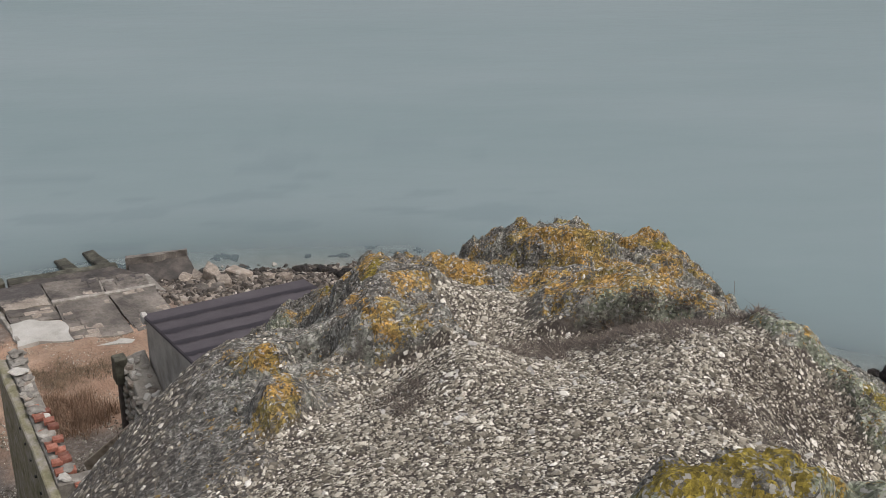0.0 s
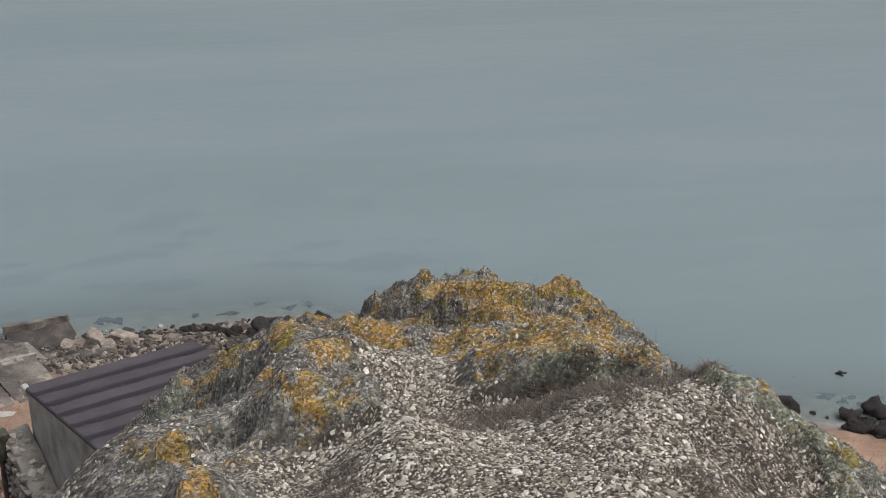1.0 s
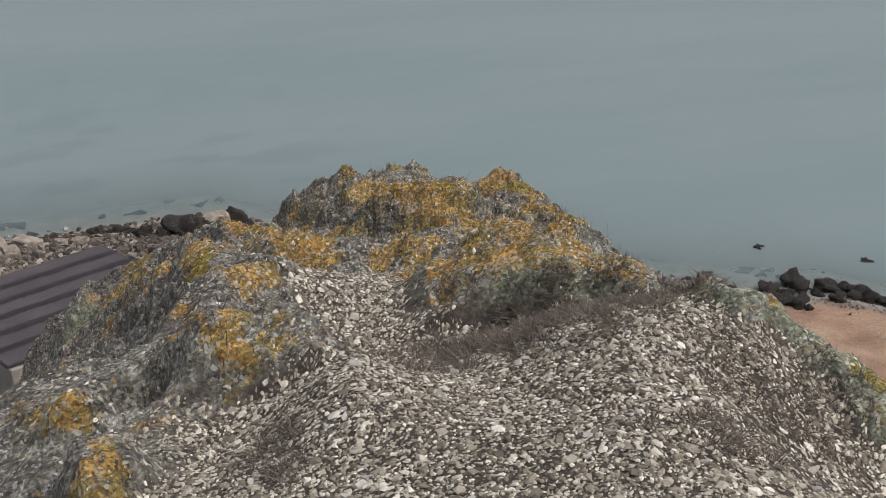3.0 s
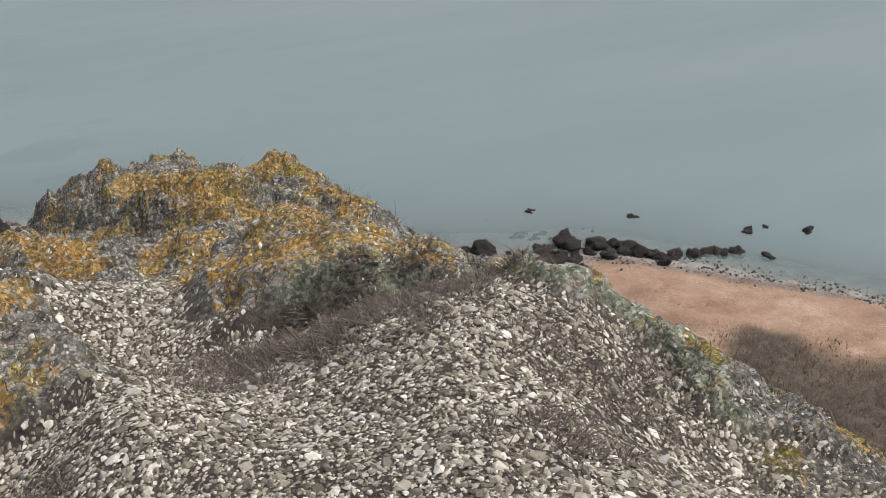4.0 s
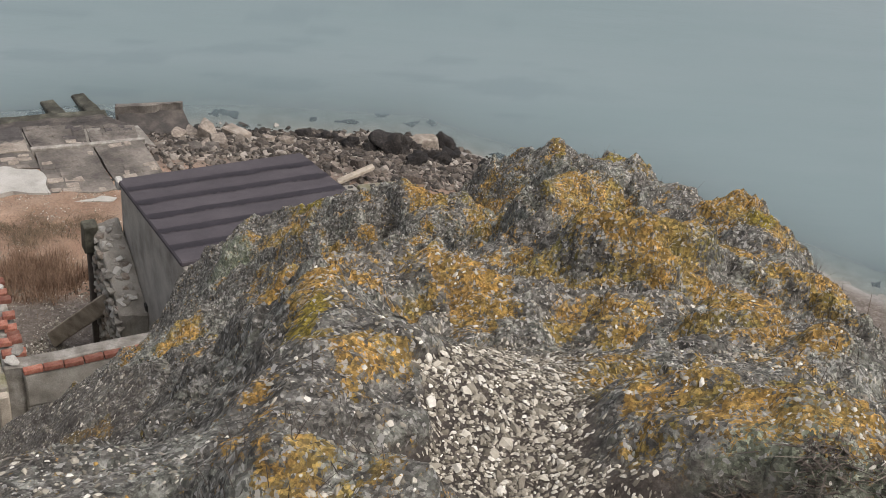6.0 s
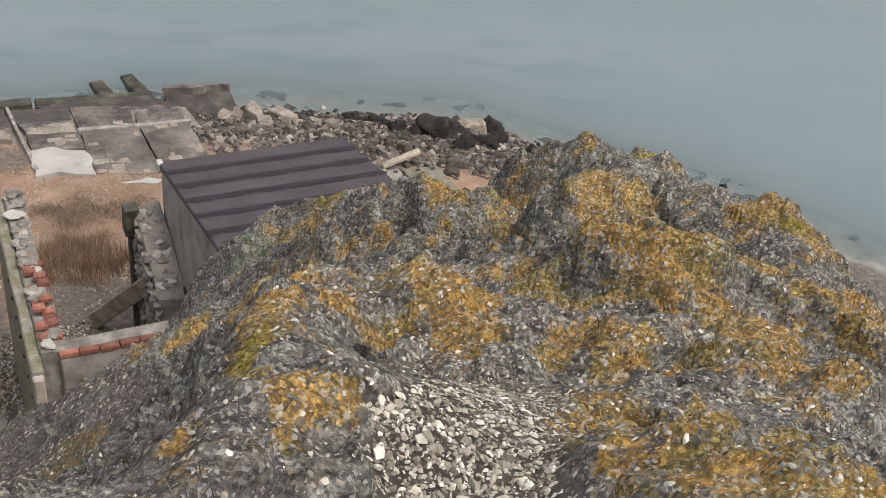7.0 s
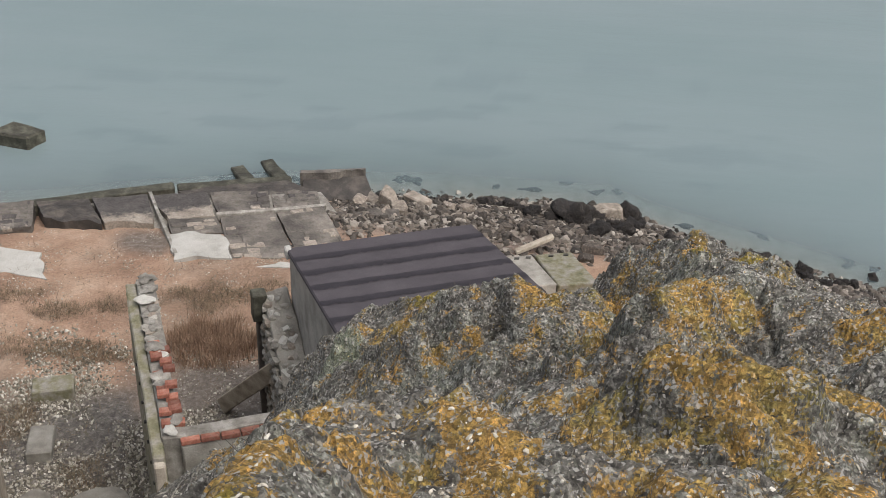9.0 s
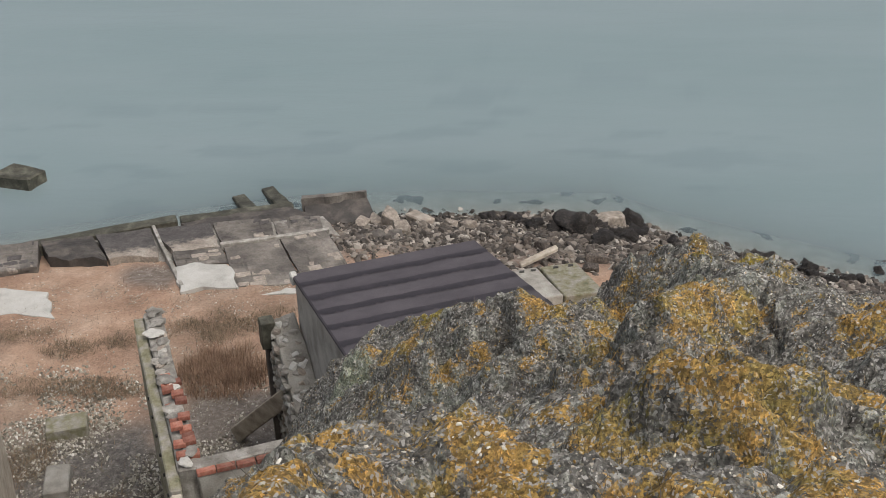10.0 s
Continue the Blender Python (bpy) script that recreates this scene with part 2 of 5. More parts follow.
def form(x, y):
    """The ridge's large masses, before they are broken up."""
    z = hill(x, y)
    z = z + smooth(4.3, 5.2, y) * (0.17 * terraces(x, y, 0.62, 53) + 0.055 * terraces(x + 7, y, 0.23, 57))
    for k, r in enumerate(NEAR_ROCKS):
        z = z + lump(x, y, *r, seed=k)
    for k, r in enumerate(FAR_ROCKS):
        z = z + lump(x, y, *r, seed=20 + k)
    for k, r in enumerate(SCARPS):
        z = z + scarp(x, y, *r, seed=60 + k) - 0.3 * r[4] * np.exp(-(((x - (r[0] + r[2]) / 2) ** 2 + (y - (r[1] + r[3]) / 2) ** 2) / 0.2))
    for k, r in enumerate(JOINTS):
        z = z + crack(x, y, *r, seed=80 + k)
    return z


def ridge(x, y):
    z = form(x, y)
    bare = (1 - stony(x, y)) * (1 - 0.7 * scree(x, y))
    wx, wy = x + 0.07 * fbm(x * 3, y * 3, 4, 41), y + 0.07 * fbm(x * 3 + 9, y * 3, 4, 42)
    c, s = math.cos(0.5), math.sin(0.5)
    bx, by = wx * c + wy * s, -wx * s + wy * c
    fall = 0.03
    tilt_x, tilt_y = (form(x + fall, y) - form(x - fall, y)) / (2 * fall), (form(x, y + fall) - form(x, y - fall)) / (2 * fall)
    upright = np.minimum(np.sqrt(1 + tilt_x**2 + tilt_y**2), 1.5)
    rough = 0.050 * (cobbled(bx * 2.6, by * 4.0, z * 4.0, 1) - 0.36) + 0.024 * (cobbled(bx * 7, by * 10, z * 10, 2) - 0.36)
    rough = rough + 0.013 * (cobbled(bx * 19, by * 26, z * 26, 4) - 0.36)
    rough = rough * upright + 0.03 * fbm(x * 2.6, y * 2.6, 3, 43)
    rough = rough * (1 - 0.35 * smooth(4.4, 3.7, y))
    loose = -0.02 + 0.015 * fbm(x * 3, y * 3, 3, 51) + 0.004 * fbm(x * 25, y * 25, 2, 52)
    return z + bare * rough + (1 - bare) * loose


# crusts on the rock: place and half sizes
NEAR_ORANGE = (
    (-0.2, 3.02, 0.03, 0.07), (-0.15, 3.12, 0.05, 0.11), (1.49, 3.41, 0.04, 0.07), (-0.02, 3.41, 0.04, 0.03), (-0.23, 3.46, 0.07, 0.05), (0.42, 3.53, 0.03, 0.05),
    (0.1, 3.55, 0.03, 0.03), (0.18, 3.56, 0.06, 0.13), (1.1, 3.8, 0.2, 0.06), (0.94, 3.84, 0.1, 0.07), (0.28, 3.92, 0.03, 0.03), (0.8, 3.94, 0.05, 0.1),
    (0.26, 4.02, 0.06, 0.05), (0.29, 4.07, 0.03, 0.03), (0.79, 4.17, 0.14, 0.12), (1.22, 4.22, 0.07, 0.05), (1.05, 4.24, 0.07, 0.13), (0.84, 4.26, 0.09, 0.17),
)
LOWER_ORANGE = (
    (0.11, 4.34, 0.09, 0.17), (1.38, 4.46, 0.09, 0.06), (1.24, 4.59, 0.08, 0.17), (1.11, 4.61, 0.11, 0.11), (0.93, 4.67, 0.07, 0.05), (0.97, 4.73, 0.05, 0.04),
    (1.28, 4.74, 0.08, 0.16), (1.14, 4.74, 0.04, 0.03), (1.1, 4.75, 0.04, 0.03), (1.32, 4.76, 0.07, 0.14), (0.81, 4.76, 0.07, 0.05), (0.86, 4.78, 0.11, 0.08),
    (1.24, 4.79, 0.05, 0.11), (1.0, 4.8, 0.03, 0.03), (0.35, 4.81, 0.11, 0.08), (1.16, 4.81, 0.03, 0.03), (0.59, 4.82, 0.08, 0.16), (0.07, 5.01, 0.13, 0.26),
)
UPPER_ORANGE = (
    (0.5, 5.01, 0.11, 0.22), (1.62, 5.15, 0.1, 0.19), (1.05, 5.15, 0.12, 0.08), (1.7, 5.19, 0.1, 0.07), (1.08, 5.21, 0.14, 0.1), (1.01, 5.21, 0.14, 0.1),
    (1.25, 5.22, 0.14, 0.1), (0.87, 5.23, 0.14, 0.2), (0.99, 5.32, 0.11, 0.22), (1.22, 5.36, 0.09, 0.19), (1.76, 5.47, 0.11, 0.21), (0.73, 5.48, 0.1, 0.07),
    (1.6, 5.54, 0.11, 0.21), (1.44, 5.58, 0.1, 0.21), (1.97, 5.68, 0.11, 0.08), (-0.91, 6.26, 0.17, 0.35), (2.07, 6.42, 0.15, 0.11), (1.94, 6.53, 0.08, 0.08),
)
FAR_ORANGE = (
    (1.86, 6.65, 0.14, 0.1), (0.7, 6.69, 0.07, 0.05), (1.14, 6.85, 0.09, 0.12), (1.26, 6.91, 0.19, 0.38), (1.63, 6.96, 0.04, 0.04), (1.46, 7.05, 0.12, 0.09),
    (0.89, 7.12, 0.11, 0.23), (-0.59, 7.3, 0.09, 0.17), (0.6, 7.49, 0.11, 0.08), (0.25, 7.62, 0.14, 0.14), (0.91, 7.68, 0.1, 0.2), (-0.04, 7.72, 0.11, 0.23),
    (-0.16, 7.75, 0.18, 0.13), (0.63, 7.81, 0.17, 0.12), (-0.16, 8.31, 0.08, 0.16), (-0.1, 8.45, 0.25, 0.12), (1.1, 8.56, 0.16, 0.32), (0.1, 8.6, 0.2, 0.1),
)
YELLOW_MOSS = (
    (1.42, 8.36, 0.09, 0.12), (1.94, 6.49, 0.06, 0.06), (0.14, 4.18, 0.05, 0.07), (1.66, 3.11, 0.035, 0.06), (1.8, 3.08, 0.06, 0.12), (1.66, 7.72, 0.12, 0.14),
    (0.66, 1.72, 0.26, 0.13), (1.62, 2.78, 0.06, 0.1), (0.1, 8.75, 0.26, 0.14),
)
PALE_CRUST = (
    (0.98, 1.76, 0.16, 0.12), (0.45, 1.70, 0.12, 0.1), (-0.48, 8.47, 0.13, 0.2), (1.03, 3.68, 0.32, 0.12), (1.40, 3.39, 0.14, 0.14), (1.58, 3.10, 0.12, 0.2),
)


def crusted(x, y, rows, seed):
    """How far inside the nearest crust of a list a place lies: 1 at its heart, 0 at its ragged edge, less outside."""
    wx, wy = x + 0.06 * fbm(x * 5, y * 5, 2, seed), y + 0.09 * fbm(x * 5 + 4, y * 5, 2, seed + 1)
    best = np.full(np.shape(x), -2.0)
    for cx, cy, rx, ry in rows:
        best = np.maximum(best, 1 - np.hypot((wx - cx) / rx, (wy - cy) / ry))
    return best


# ---- materials ----
def material(name):
    m = bpy.data.materials.new(name)
    m.use_nodes = True
    return m, m.node_tree.nodes, m.node_tree.links, m.node_tree.nodes["Principled BSDF"]


def tex(nodes, links, scale, detail=4.0, rough=0.55, kind="NOISE", stretch=None, space="Object"):
    co = nodes.new("ShaderNodeTexCoord")
    src = co.outputs[space]
    if stretch:
        mp = nodes.new("ShaderNodeMapping")
        mp.inputs["Scale"].default_value = stretch
        links.new(src, mp.inputs["Vector"])
        src = mp.outputs[0]
    if kind == "NOISE":
        n = nodes.new("ShaderNodeTexNoise")
        n.inputs["Scale"].default_value, n.inputs["Detail"].default_value, n.inputs["Roughness"].default_value = scale, detail, rough
        out = n.outputs["Fac"]
    else:
        n = nodes.new("ShaderNodeTexVoronoi")
        n.inputs["Scale"].default_value = scale
        out = n.outputs["Distance"] if kind == "VORONOI" else n.outputs["Color"]
    links.new(src, n.inputs["Vector"])
    return out


def ramp(nodes, links, fac, stops):
    r = nodes.new("ShaderNodeValToRGB")
    e = r.color_ramp.elements
    while len(e) < len(stops):
        e.new(0.5)
    for el, (p, col) in zip(e, stops):
        el.position = p
        el.color = (*col, 1) if isinstance(col, tuple) else (col, col, col, 1)
    links.new(fac, r.inputs[0])
    return r.outputs[0]


def blend(nodes, links, fac, a, b, mode="MIX"):
    m = nodes.new("ShaderNodeMix")
    m.data_type, m.blend_type = "RGBA", mode
    for value, key in ((fac, 0), (a, 6), (b, 7)):
        if isinstance(value, (int, float)):
            m.inputs[key].default_value = value if key == 0 else (value, value, value, 1)
        elif isinstance(value, tuple):
            m.inputs[key].default_value = (*value, 1)
        else:
            links.new(value, m.inputs[key])
    return m.outputs[2]


def math_node(nodes, links, op, a, b):
    m = nodes.new("ShaderNodeMath")
    m.operation = op
    for value, key in ((a, 0), (b, 1)):
        if isinstance(value, (int, float)):
            m.inputs[key].default_value = value
        else:
            links.new(value, m.inputs[key])
    return m.outputs[0]


def attribute(nodes, name):
    a = nodes.new("ShaderNodeAttribute")
    a.attribute_name = name
    return a.outputs["Fac"]


def bump(nodes, links, bsdf, height, strength, distance):
    b = nodes.new("ShaderNodeBump")
    b.inputs["Strength"].default_value, b.inputs["Distance"].default_value = strength, distance
    links.new(height, b.inputs["Height"])
    links.new(b.outputs[0], bsdf.inputs["Normal"])


def plain(name, stops, scale=6.0, roughness=0.85, relief=0.3, depth=0.02, spread=0.25, fine=60.0, space="Object", metallic=0.0):
    """A worn surface: broad patches, fine grain and relief, and a shade of its own for each object."""
    m, n, l, b = material(name)
    big = ramp(n, l, tex(n, l, scale, 6, 0.6, space=space), stops)
    grain = ramp(n, l, tex(n, l, fine, 4, 0.7, space=space), [(0.3, 0.72), (0.7, 1.2)])
    col = blend(n, l, 0.8, big, grain, "MULTIPLY")
    info = n.new("ShaderNodeObjectInfo")
    own = ramp(n, l, info.outputs["Random"], [(0.0, 1 - spread), (1.0, 1 + spread * 0.6)])
    l.new(blend(n, l, 1.0, col, own, "MULTIPLY"), b.inputs["Base Color"])
    b.inputs["Roughness"].default_value = roughness
    b.inputs["Metallic"].default_value = metallic
    bump(n, l, b, tex(n, l, fine * 0.5, 6, 0.7, space=space), relief, depth)
    return m


def rock_material():
    m, n, l, b = material("lichened_rock")
    co = n.new("ShaderNodeTexCoord")
    warp = n.new("ShaderNodeTexNoise")
    warp.inputs["Scale"].default_value, warp.inputs["Detail"].default_value = 30, 5
    l.new(co.outputs["Object"], warp.inputs["Vector"])
    shift = n.new("ShaderNodeVectorMath")
    shift.operation = "MULTIPLY_ADD"
    shift.inputs[1].default_value = (0.035, 0.035, 0.035)
    l.new(warp.outputs["Color"], shift.inputs[0])
    l.new(co.outputs["Object"], shift.inputs[2])
    # grains of broken rock: cells of uneven outline with a value of their own
    split = []
    for size in (120, 42):
        cells = n.new("ShaderNodeTexVoronoi")
        cells.inputs["Scale"].default_value = size
        l.new(shift.outputs[0], cells.inputs["Vector"])
        rgb = n.new("ShaderNodeSeparateColor")
        l.new(cells.outputs["Color"], rgb.inputs[0])
        split.append(rgb)
    grain = ramp(n, l, split[0].outputs[0], [(0.0, 0.38), (0.5, 0.92), (0.88, 1.4), (1.0, 2.0)])
    clod = ramp(n, l, split[1].outputs[0], [(0.0, 0.7), (0.5, 1.0), (1.0, 1.35)])
    # bare stone in streaks along the beds
    streak = tex(n, l, 16, 9, 0.75, stretch=(0.8, 1.7, 2.2))
    base = ramp(n, l, streak, [(0.34, (0.045, 0.042, 0.036)), (0.45, (0.115, 0.108, 0.093)), (0.56, (0.22, 0.21, 0.185)), (0.70, (0.46, 0.445, 0.405))])
    # pale green-grey crust
    crust = math_node(n, l, "ADD", math_node(n, l, "MULTIPLY", tex(n, l, 11, 7, 0.7), 0.6), math_node(n, l, "MULTIPLY", tex(n, l, 70, 5, 0.75), 0.4))
    pale = ramp(n, l, math_node(n, l, "ADD", crust, math_node(n, l, "MULTIPLY", attribute(n, "pale"), 0.07)), [(0.53, 0.0), (0.57, 0.85)])
    tone = ramp(n, l, tex(n, l, 24, 5, 0.7), [(0.36, (0.13, 0.135, 0.106)), (0.5, (0.26, 0.265, 0.222)), (0.66, (0.53, 0.53, 0.48))])
    tone = blend(n, l, ramp(n, l, math_node(n, l, "MULTIPLY", attribute(n, "pale"), 0.5), [(0.5, 0.0), (0.85, 0.7)]), tone, ramp(n, l, tex(n, l, 20, 6, 0.75), [(0.36, (0.12, 0.145, 0.085)), (0.5, (0.26, 0.30, 0.19)), (0.64, (0.50, 0.52, 0.42))]))
    col = blend(n, l, pale, base, tone)
    # orange crust with a ragged edge, broken up by bare grains
    fray = math_node(n, l, "ADD", math_node(n, l, "MULTIPLY", tex(n, l, 34, 9, 0.8), 2.2), math_node(n, l, "MULTIPLY", split[0].outputs[2], 0.28))
    want = math_node(n, l, "ADD", math_node(n, l, "SUBTRACT", fray, 1.24), attribute(n, "lichen"))
    orange = ramp(n, l, want, [(0.02, 0.0), (0.10, 0.93)])
    hue = ramp(n, l, tex(n, l, 5, 6, 0.7), [(0.34, (0.23, 0.20, 0.06)), (0.46, (0.37, 0.255, 0.07)), (0.57, (0.46, 0.27, 0.065)), (0.7, (0.36, 0.245, 0.09))])
    hue = blend(n, l, attribute(n, "moss"), hue, (0.28, 0.215, 0.025))
    hue = blend(n, l, 0.8, hue, ramp(n, l, tex(n, l, 120, 6, 0.8), [(0.36, 0.35), (0.64, 1.55)]), "MULTIPLY")
    col = blend(n, l, orange, col, hue)
    col = blend(n, l, 0.9, col, grain, "MULTIPLY")
    col = blend(n, l, 0.7, col, clod, "MULTIPLY")
    speck = ramp(n, l, split[0].outputs[1], [(0.925, 0.0), (0.94, 0.8)])
    col = blend(n, l, speck, col, (0.56, 0.545, 0.51))
    # soil where the ground is loose
    earth = ramp(n, l, tex(n, l, 40, 6, 0.7), [(0.3, (0.045, 0.036, 0.030)), (0.55, (0.105, 0.088, 0.074)), (0.75, (0.24, 0.21, 0.175))])
    col = blend(n, l, attribute(n, "gravel"), col, earth)
    l.new(col, b.inputs["Base Color"])
    b.inputs["Roughness"].default_value = 0.92
    bump(n, l, b, math_node(n, l, "ADD", tex(n, l, 45, 9, 0.75), math_node(n, l, "MULTIPLY", split[0].outputs[0], 0.3)), 1.0, 0.018)
    return m


def flake_material():
    m, n, l, b = material("rock_flakes")
    paint = n.new("ShaderNodeAttribute")
    paint.attribute_name = "tone"
    col = blend(n, l, 0.75, paint.outputs["Color"], ramp(n, l, tex(n, l, 130, 5, 0.8), [(0.38, 0.55), (0.62, 1.35)]), "MULTIPLY")
    l.new(col, b.inputs["Base Color"])
    b.inputs["Roughness"].default_value = 0.9
    bump(n, l, b, tex(n, l, 160, 5, 0.75), 0.5, 0.006)
    return m


def chip_material(name="stone_chips", light=1.0):
    m, n, l, b = material(name)
    geo = n.new("ShaderNodeNewGeometry")
    col = ramp(n, l, geo.outputs["Random Per Island"], [(p, tuple(light * v for v in c)) for p, c in ((0.0, (0.12, 0.105, 0.078)), (0.35, (0.27, 0.244, 0.192)), (0.70, (0.46, 0.425, 0.345)), (0.90, (0.66, 0.625, 0.535)), (1.0, (0.86, 0.83, 0.75)))])
    col = blend(n, l, 0.7, col, ramp(n, l, tex(n, l, 90, 5, 0.7), [(0.3, 0.65), (0.7, 1.2)]), "MULTIPLY")
    l.new(col, b.inputs["Base Color"])
    b.inputs["Roughness"].default_value = 0.85
    bump(n, l, b, tex(n, l, 150, 4, 0.7), 0.4, 0.004)
    return m


def strand_material(name, stops):
    m, n, l, b = material(name)
    geo = n.new("ShaderNodeNewGeometry")
    l.new(ramp(n, l, geo.outputs["Random Per Island"], stops), b.inputs["Base Color"])
    b.inputs["Roughness"].default_value = 0.8
    return m


def ground_material():
    m, n, l, b = material("shore_ground")
    sand = ramp(n, l, tex(n, l, 0.9, 8, 0.65), [(0.3, (0.27, 0.165, 0.11)), (0.5, (0.40, 0.262, 0.18)), (0.7, (0.53, 0.385, 0.28))])
    fleck = ramp(n, l, tex(n, l, 22, 8, 0.85), [(0.32, 0.45), (0.5, 0.95), (0.62, 1.25), (0.72, 1.8)])
    sand = blend(n, l, 0.85, sand, fleck, "MULTIPLY")
    turf = ramp(n, l, tex(n, l, 3.0, 8, 0.75), [(0.3, (0.04, 0.031, 0.023)), (0.5, (0.09, 0.072, 0.053)), (0.7, (0.17, 0.145, 0.108))])
    rubble = ramp(n, l, tex(n, l, 9, 8, 0.8), [(0.3, (0.05, 0.044, 0.038)), (0.5, (0.14, 0.125, 0.108)), (0.68, (0.32, 0.295, 0.262))])
    rubble = blend(n, l, 0.8, rubble, ramp(n, l, tex(n, l, 40, 4, 0.8), [(0.35, 0.6), (0.65, 1.4)]), "MULTIPLY")
    mud = ramp(n, l, tex(n, l, 2, 6, 0.7), [(0.35, (0.36, 0.35, 0.32)), (0.65, (0.50, 0.49, 0.46))])
    col = blend(n, l, attribute(n, "turf"), sand, turf)
    col = blend(n, l, attribute(n, "rubble"), col, rubble)
    col = blend(n, l, attribute(n, "wet"), col, mud)
    l.new(col, b.inputs["Base Color"])
    b.inputs["Roughness"].default_value = 0.95
    bump(n, l, b, tex(n, l, 14, 8, 0.8), 0.7, 0.05)
    return m


def water_material():
    m, n, l, b = material("sea_water")
    tint = ramp(n, l, tex(n, l, 0.06, 6, 0.6, stretch=(0.6, 2.4, 1)), [(0.35, (0.196, 0.257, 0.262)), (0.65, (0.226, 0.281, 0.288))])
    tint = blend(n, l, math_node(n, l, "MULTIPLY", attribute(n, "weed_bed"), 0.28), tint, (0.135, 0.185, 0.205))
    l.new(tint, b.inputs["Base Color"])
    b.inputs["Roughness"].default_value = 0.16
    b.inputs["IOR"].default_value = 1.33
    w1 = tex(n, l, 0.9, 5, 0.6, stretch=(0.5, 1.5, 1))
    bump(n, l, b, w1, 0.22, 0.10)
    clear = n.new("ShaderNodeBsdfTransparent")
    clear.inputs["Color"].default_value = (0.90, 0.95, 0.94, 1)
    gloss = n.new("ShaderNodeBsdfGlossy")
    gloss.inputs["Roughness"].default_value = 0.12
    fres = n.new("ShaderNodeFresnel")
    fres.inputs["IOR"].default_value = 1.33
    shallow = n.new("ShaderNodeMixShader")
    l.new(fres.outputs[0], shallow.inputs[0])
    l.new(clear.outputs[0], shallow.inputs[1])
    l.new(gloss.outputs[0], shallow.inputs[2])
    mix = n.new("ShaderNodeMixShader")
    l.new(attribute(n, "murk"), mix.inputs[0])
    l.new(shallow.outputs[0], mix.inputs[1])
    l.new(b.outputs[0], mix.inputs[2])
    l.new(mix.outputs[0], n["Material Output"].inputs["Surface"])
    return m


FLAKE = flake_material()
SCREE = chip_material("grey_scree", 0.85)
ROCK, CHIP, GROUND, WATER = rock_material(), chip_material(), ground_material(), water_material()
CONCRETE = plain("weathered_concrete", [(0.3, (0.17, 0.155, 0.13)), (0.5, (0.31, 0.29, 0.25)), (0.7, (0.43, 0.41, 0.36))], 2.5, spread=0.18)
MOSSY = plain("mossy_concrete", [(0.3, (0.12, 0.115, 0.06)), (0.45, (0.22, 0.205, 0.13)), (0.6, (0.29, 0.27, 0.23)), (0.75, (0.38, 0.365, 0.33))], 5.0, spread=0.1, fine=30)
PALE = plain("pale_plaster", [(0.3, (0.40, 0.385, 0.345)), (0.5, (0.50, 0.485, 0.44)), (0.75, (0.58, 0.57, 0.53))], 3.0, spread=0.08)
SLAB = plain("worn_revetment_stone", [(0.3, (0.075, 0.066, 0.058)), (0.5, (0.16, 0.142, 0.122)), (0.68, (0.29, 0.26, 0.222))], 1.6, relief=0.7, depth=0.05, spread=0.2, fine=22)
def shore_slab():
    """Worn slabs, blackened by weed and spray towards the sea wall."""
    m, n, l, b = material("stained_revetment_slab")
    worn = ramp(n, l, tex(n, l, 2.6, 8, 0.7), [(0.3, (0.22, 0.185, 0.15)), (0.5, (0.36, 0.31, 0.255)), (0.7, (0.48, 0.425, 0.36))])
    dark = ramp(n, l, tex(n, l, 5, 7, 0.7), [(0.3, (0.035, 0.032, 0.032)), (0.7, (0.11, 0.10, 0.095))])
    co = n.new("ShaderNodeTexCoord")
    far = n.new("ShaderNodeVectorMath")
    far.operation = "DOT_PRODUCT"
    far.inputs[1].default_value = (-0.343, 0.939, 0)
    l.new(co.outputs["Object"], far.inputs[0])
    edge = math_node(n, l, "ADD", far.outputs["Value"], math_node(n, l, "MULTIPLY", tex(n, l, 2.2, 7, 0.7), 1.6))
    stain = ramp(n, l, math_node(n, l, "SUBTRACT", edge, 26.6), [(0.2, 0.0), (0.45, 0.93)])
    col = blend(n, l, stain, worn, dark)
    col = blend(n, l, 0.8, col, ramp(n, l, tex(n, l, 24, 6, 0.8), [(0.33, 0.5), (0.66, 1.35)]), "MULTIPLY")
    l.new(col, b.inputs["Base Color"])
    b.inputs["Roughness"].default_value = 0.85
    bump(n, l, b, tex(n, l, 16, 8, 0.8), 0.6, 0.05)
    return m


STAINED = shore_slab()
# dark slabs; also colours the strip that stands for the wall's shaded gap
DARKSLAB_AND_GAP = plain("wet_dark_concrete_and_gap_shade", [(0.3, (0.03, 0.027, 0.024)), (0.5, (0.065, 0.057, 0.05)), (0.7, (0.14, 0.12, 0.10))], 2.5, 0.7, spread=0.2)
BOULDER = plain("wet_dark_boulder", [(0.3, (0.012, 0.010, 0.009)), (0.5, (0.028, 0.023, 0.020)), (0.72, (0.10, 0.083, 0.068))], 9.0, 0.7, 0.95, 0.08, 0.35, 16)
PALESTONE = plain("pale_rubble_stone", [(0.3, (0.15, 0.125, 0.10)), (0.5, (0.29, 0.245, 0.20)), (0.7, (0.45, 0.40, 0.335))], 3.0, 0.85, 0.5, 0.04, 0.4, 25)
BRICK = plain("red_brick", [(0.3, (0.20, 0.075, 0.05)), (0.5, (0.31, 0.115, 0.075)), (0.7, (0.38, 0.20, 0.15))], 9.0, spread=0.45, fine=30)
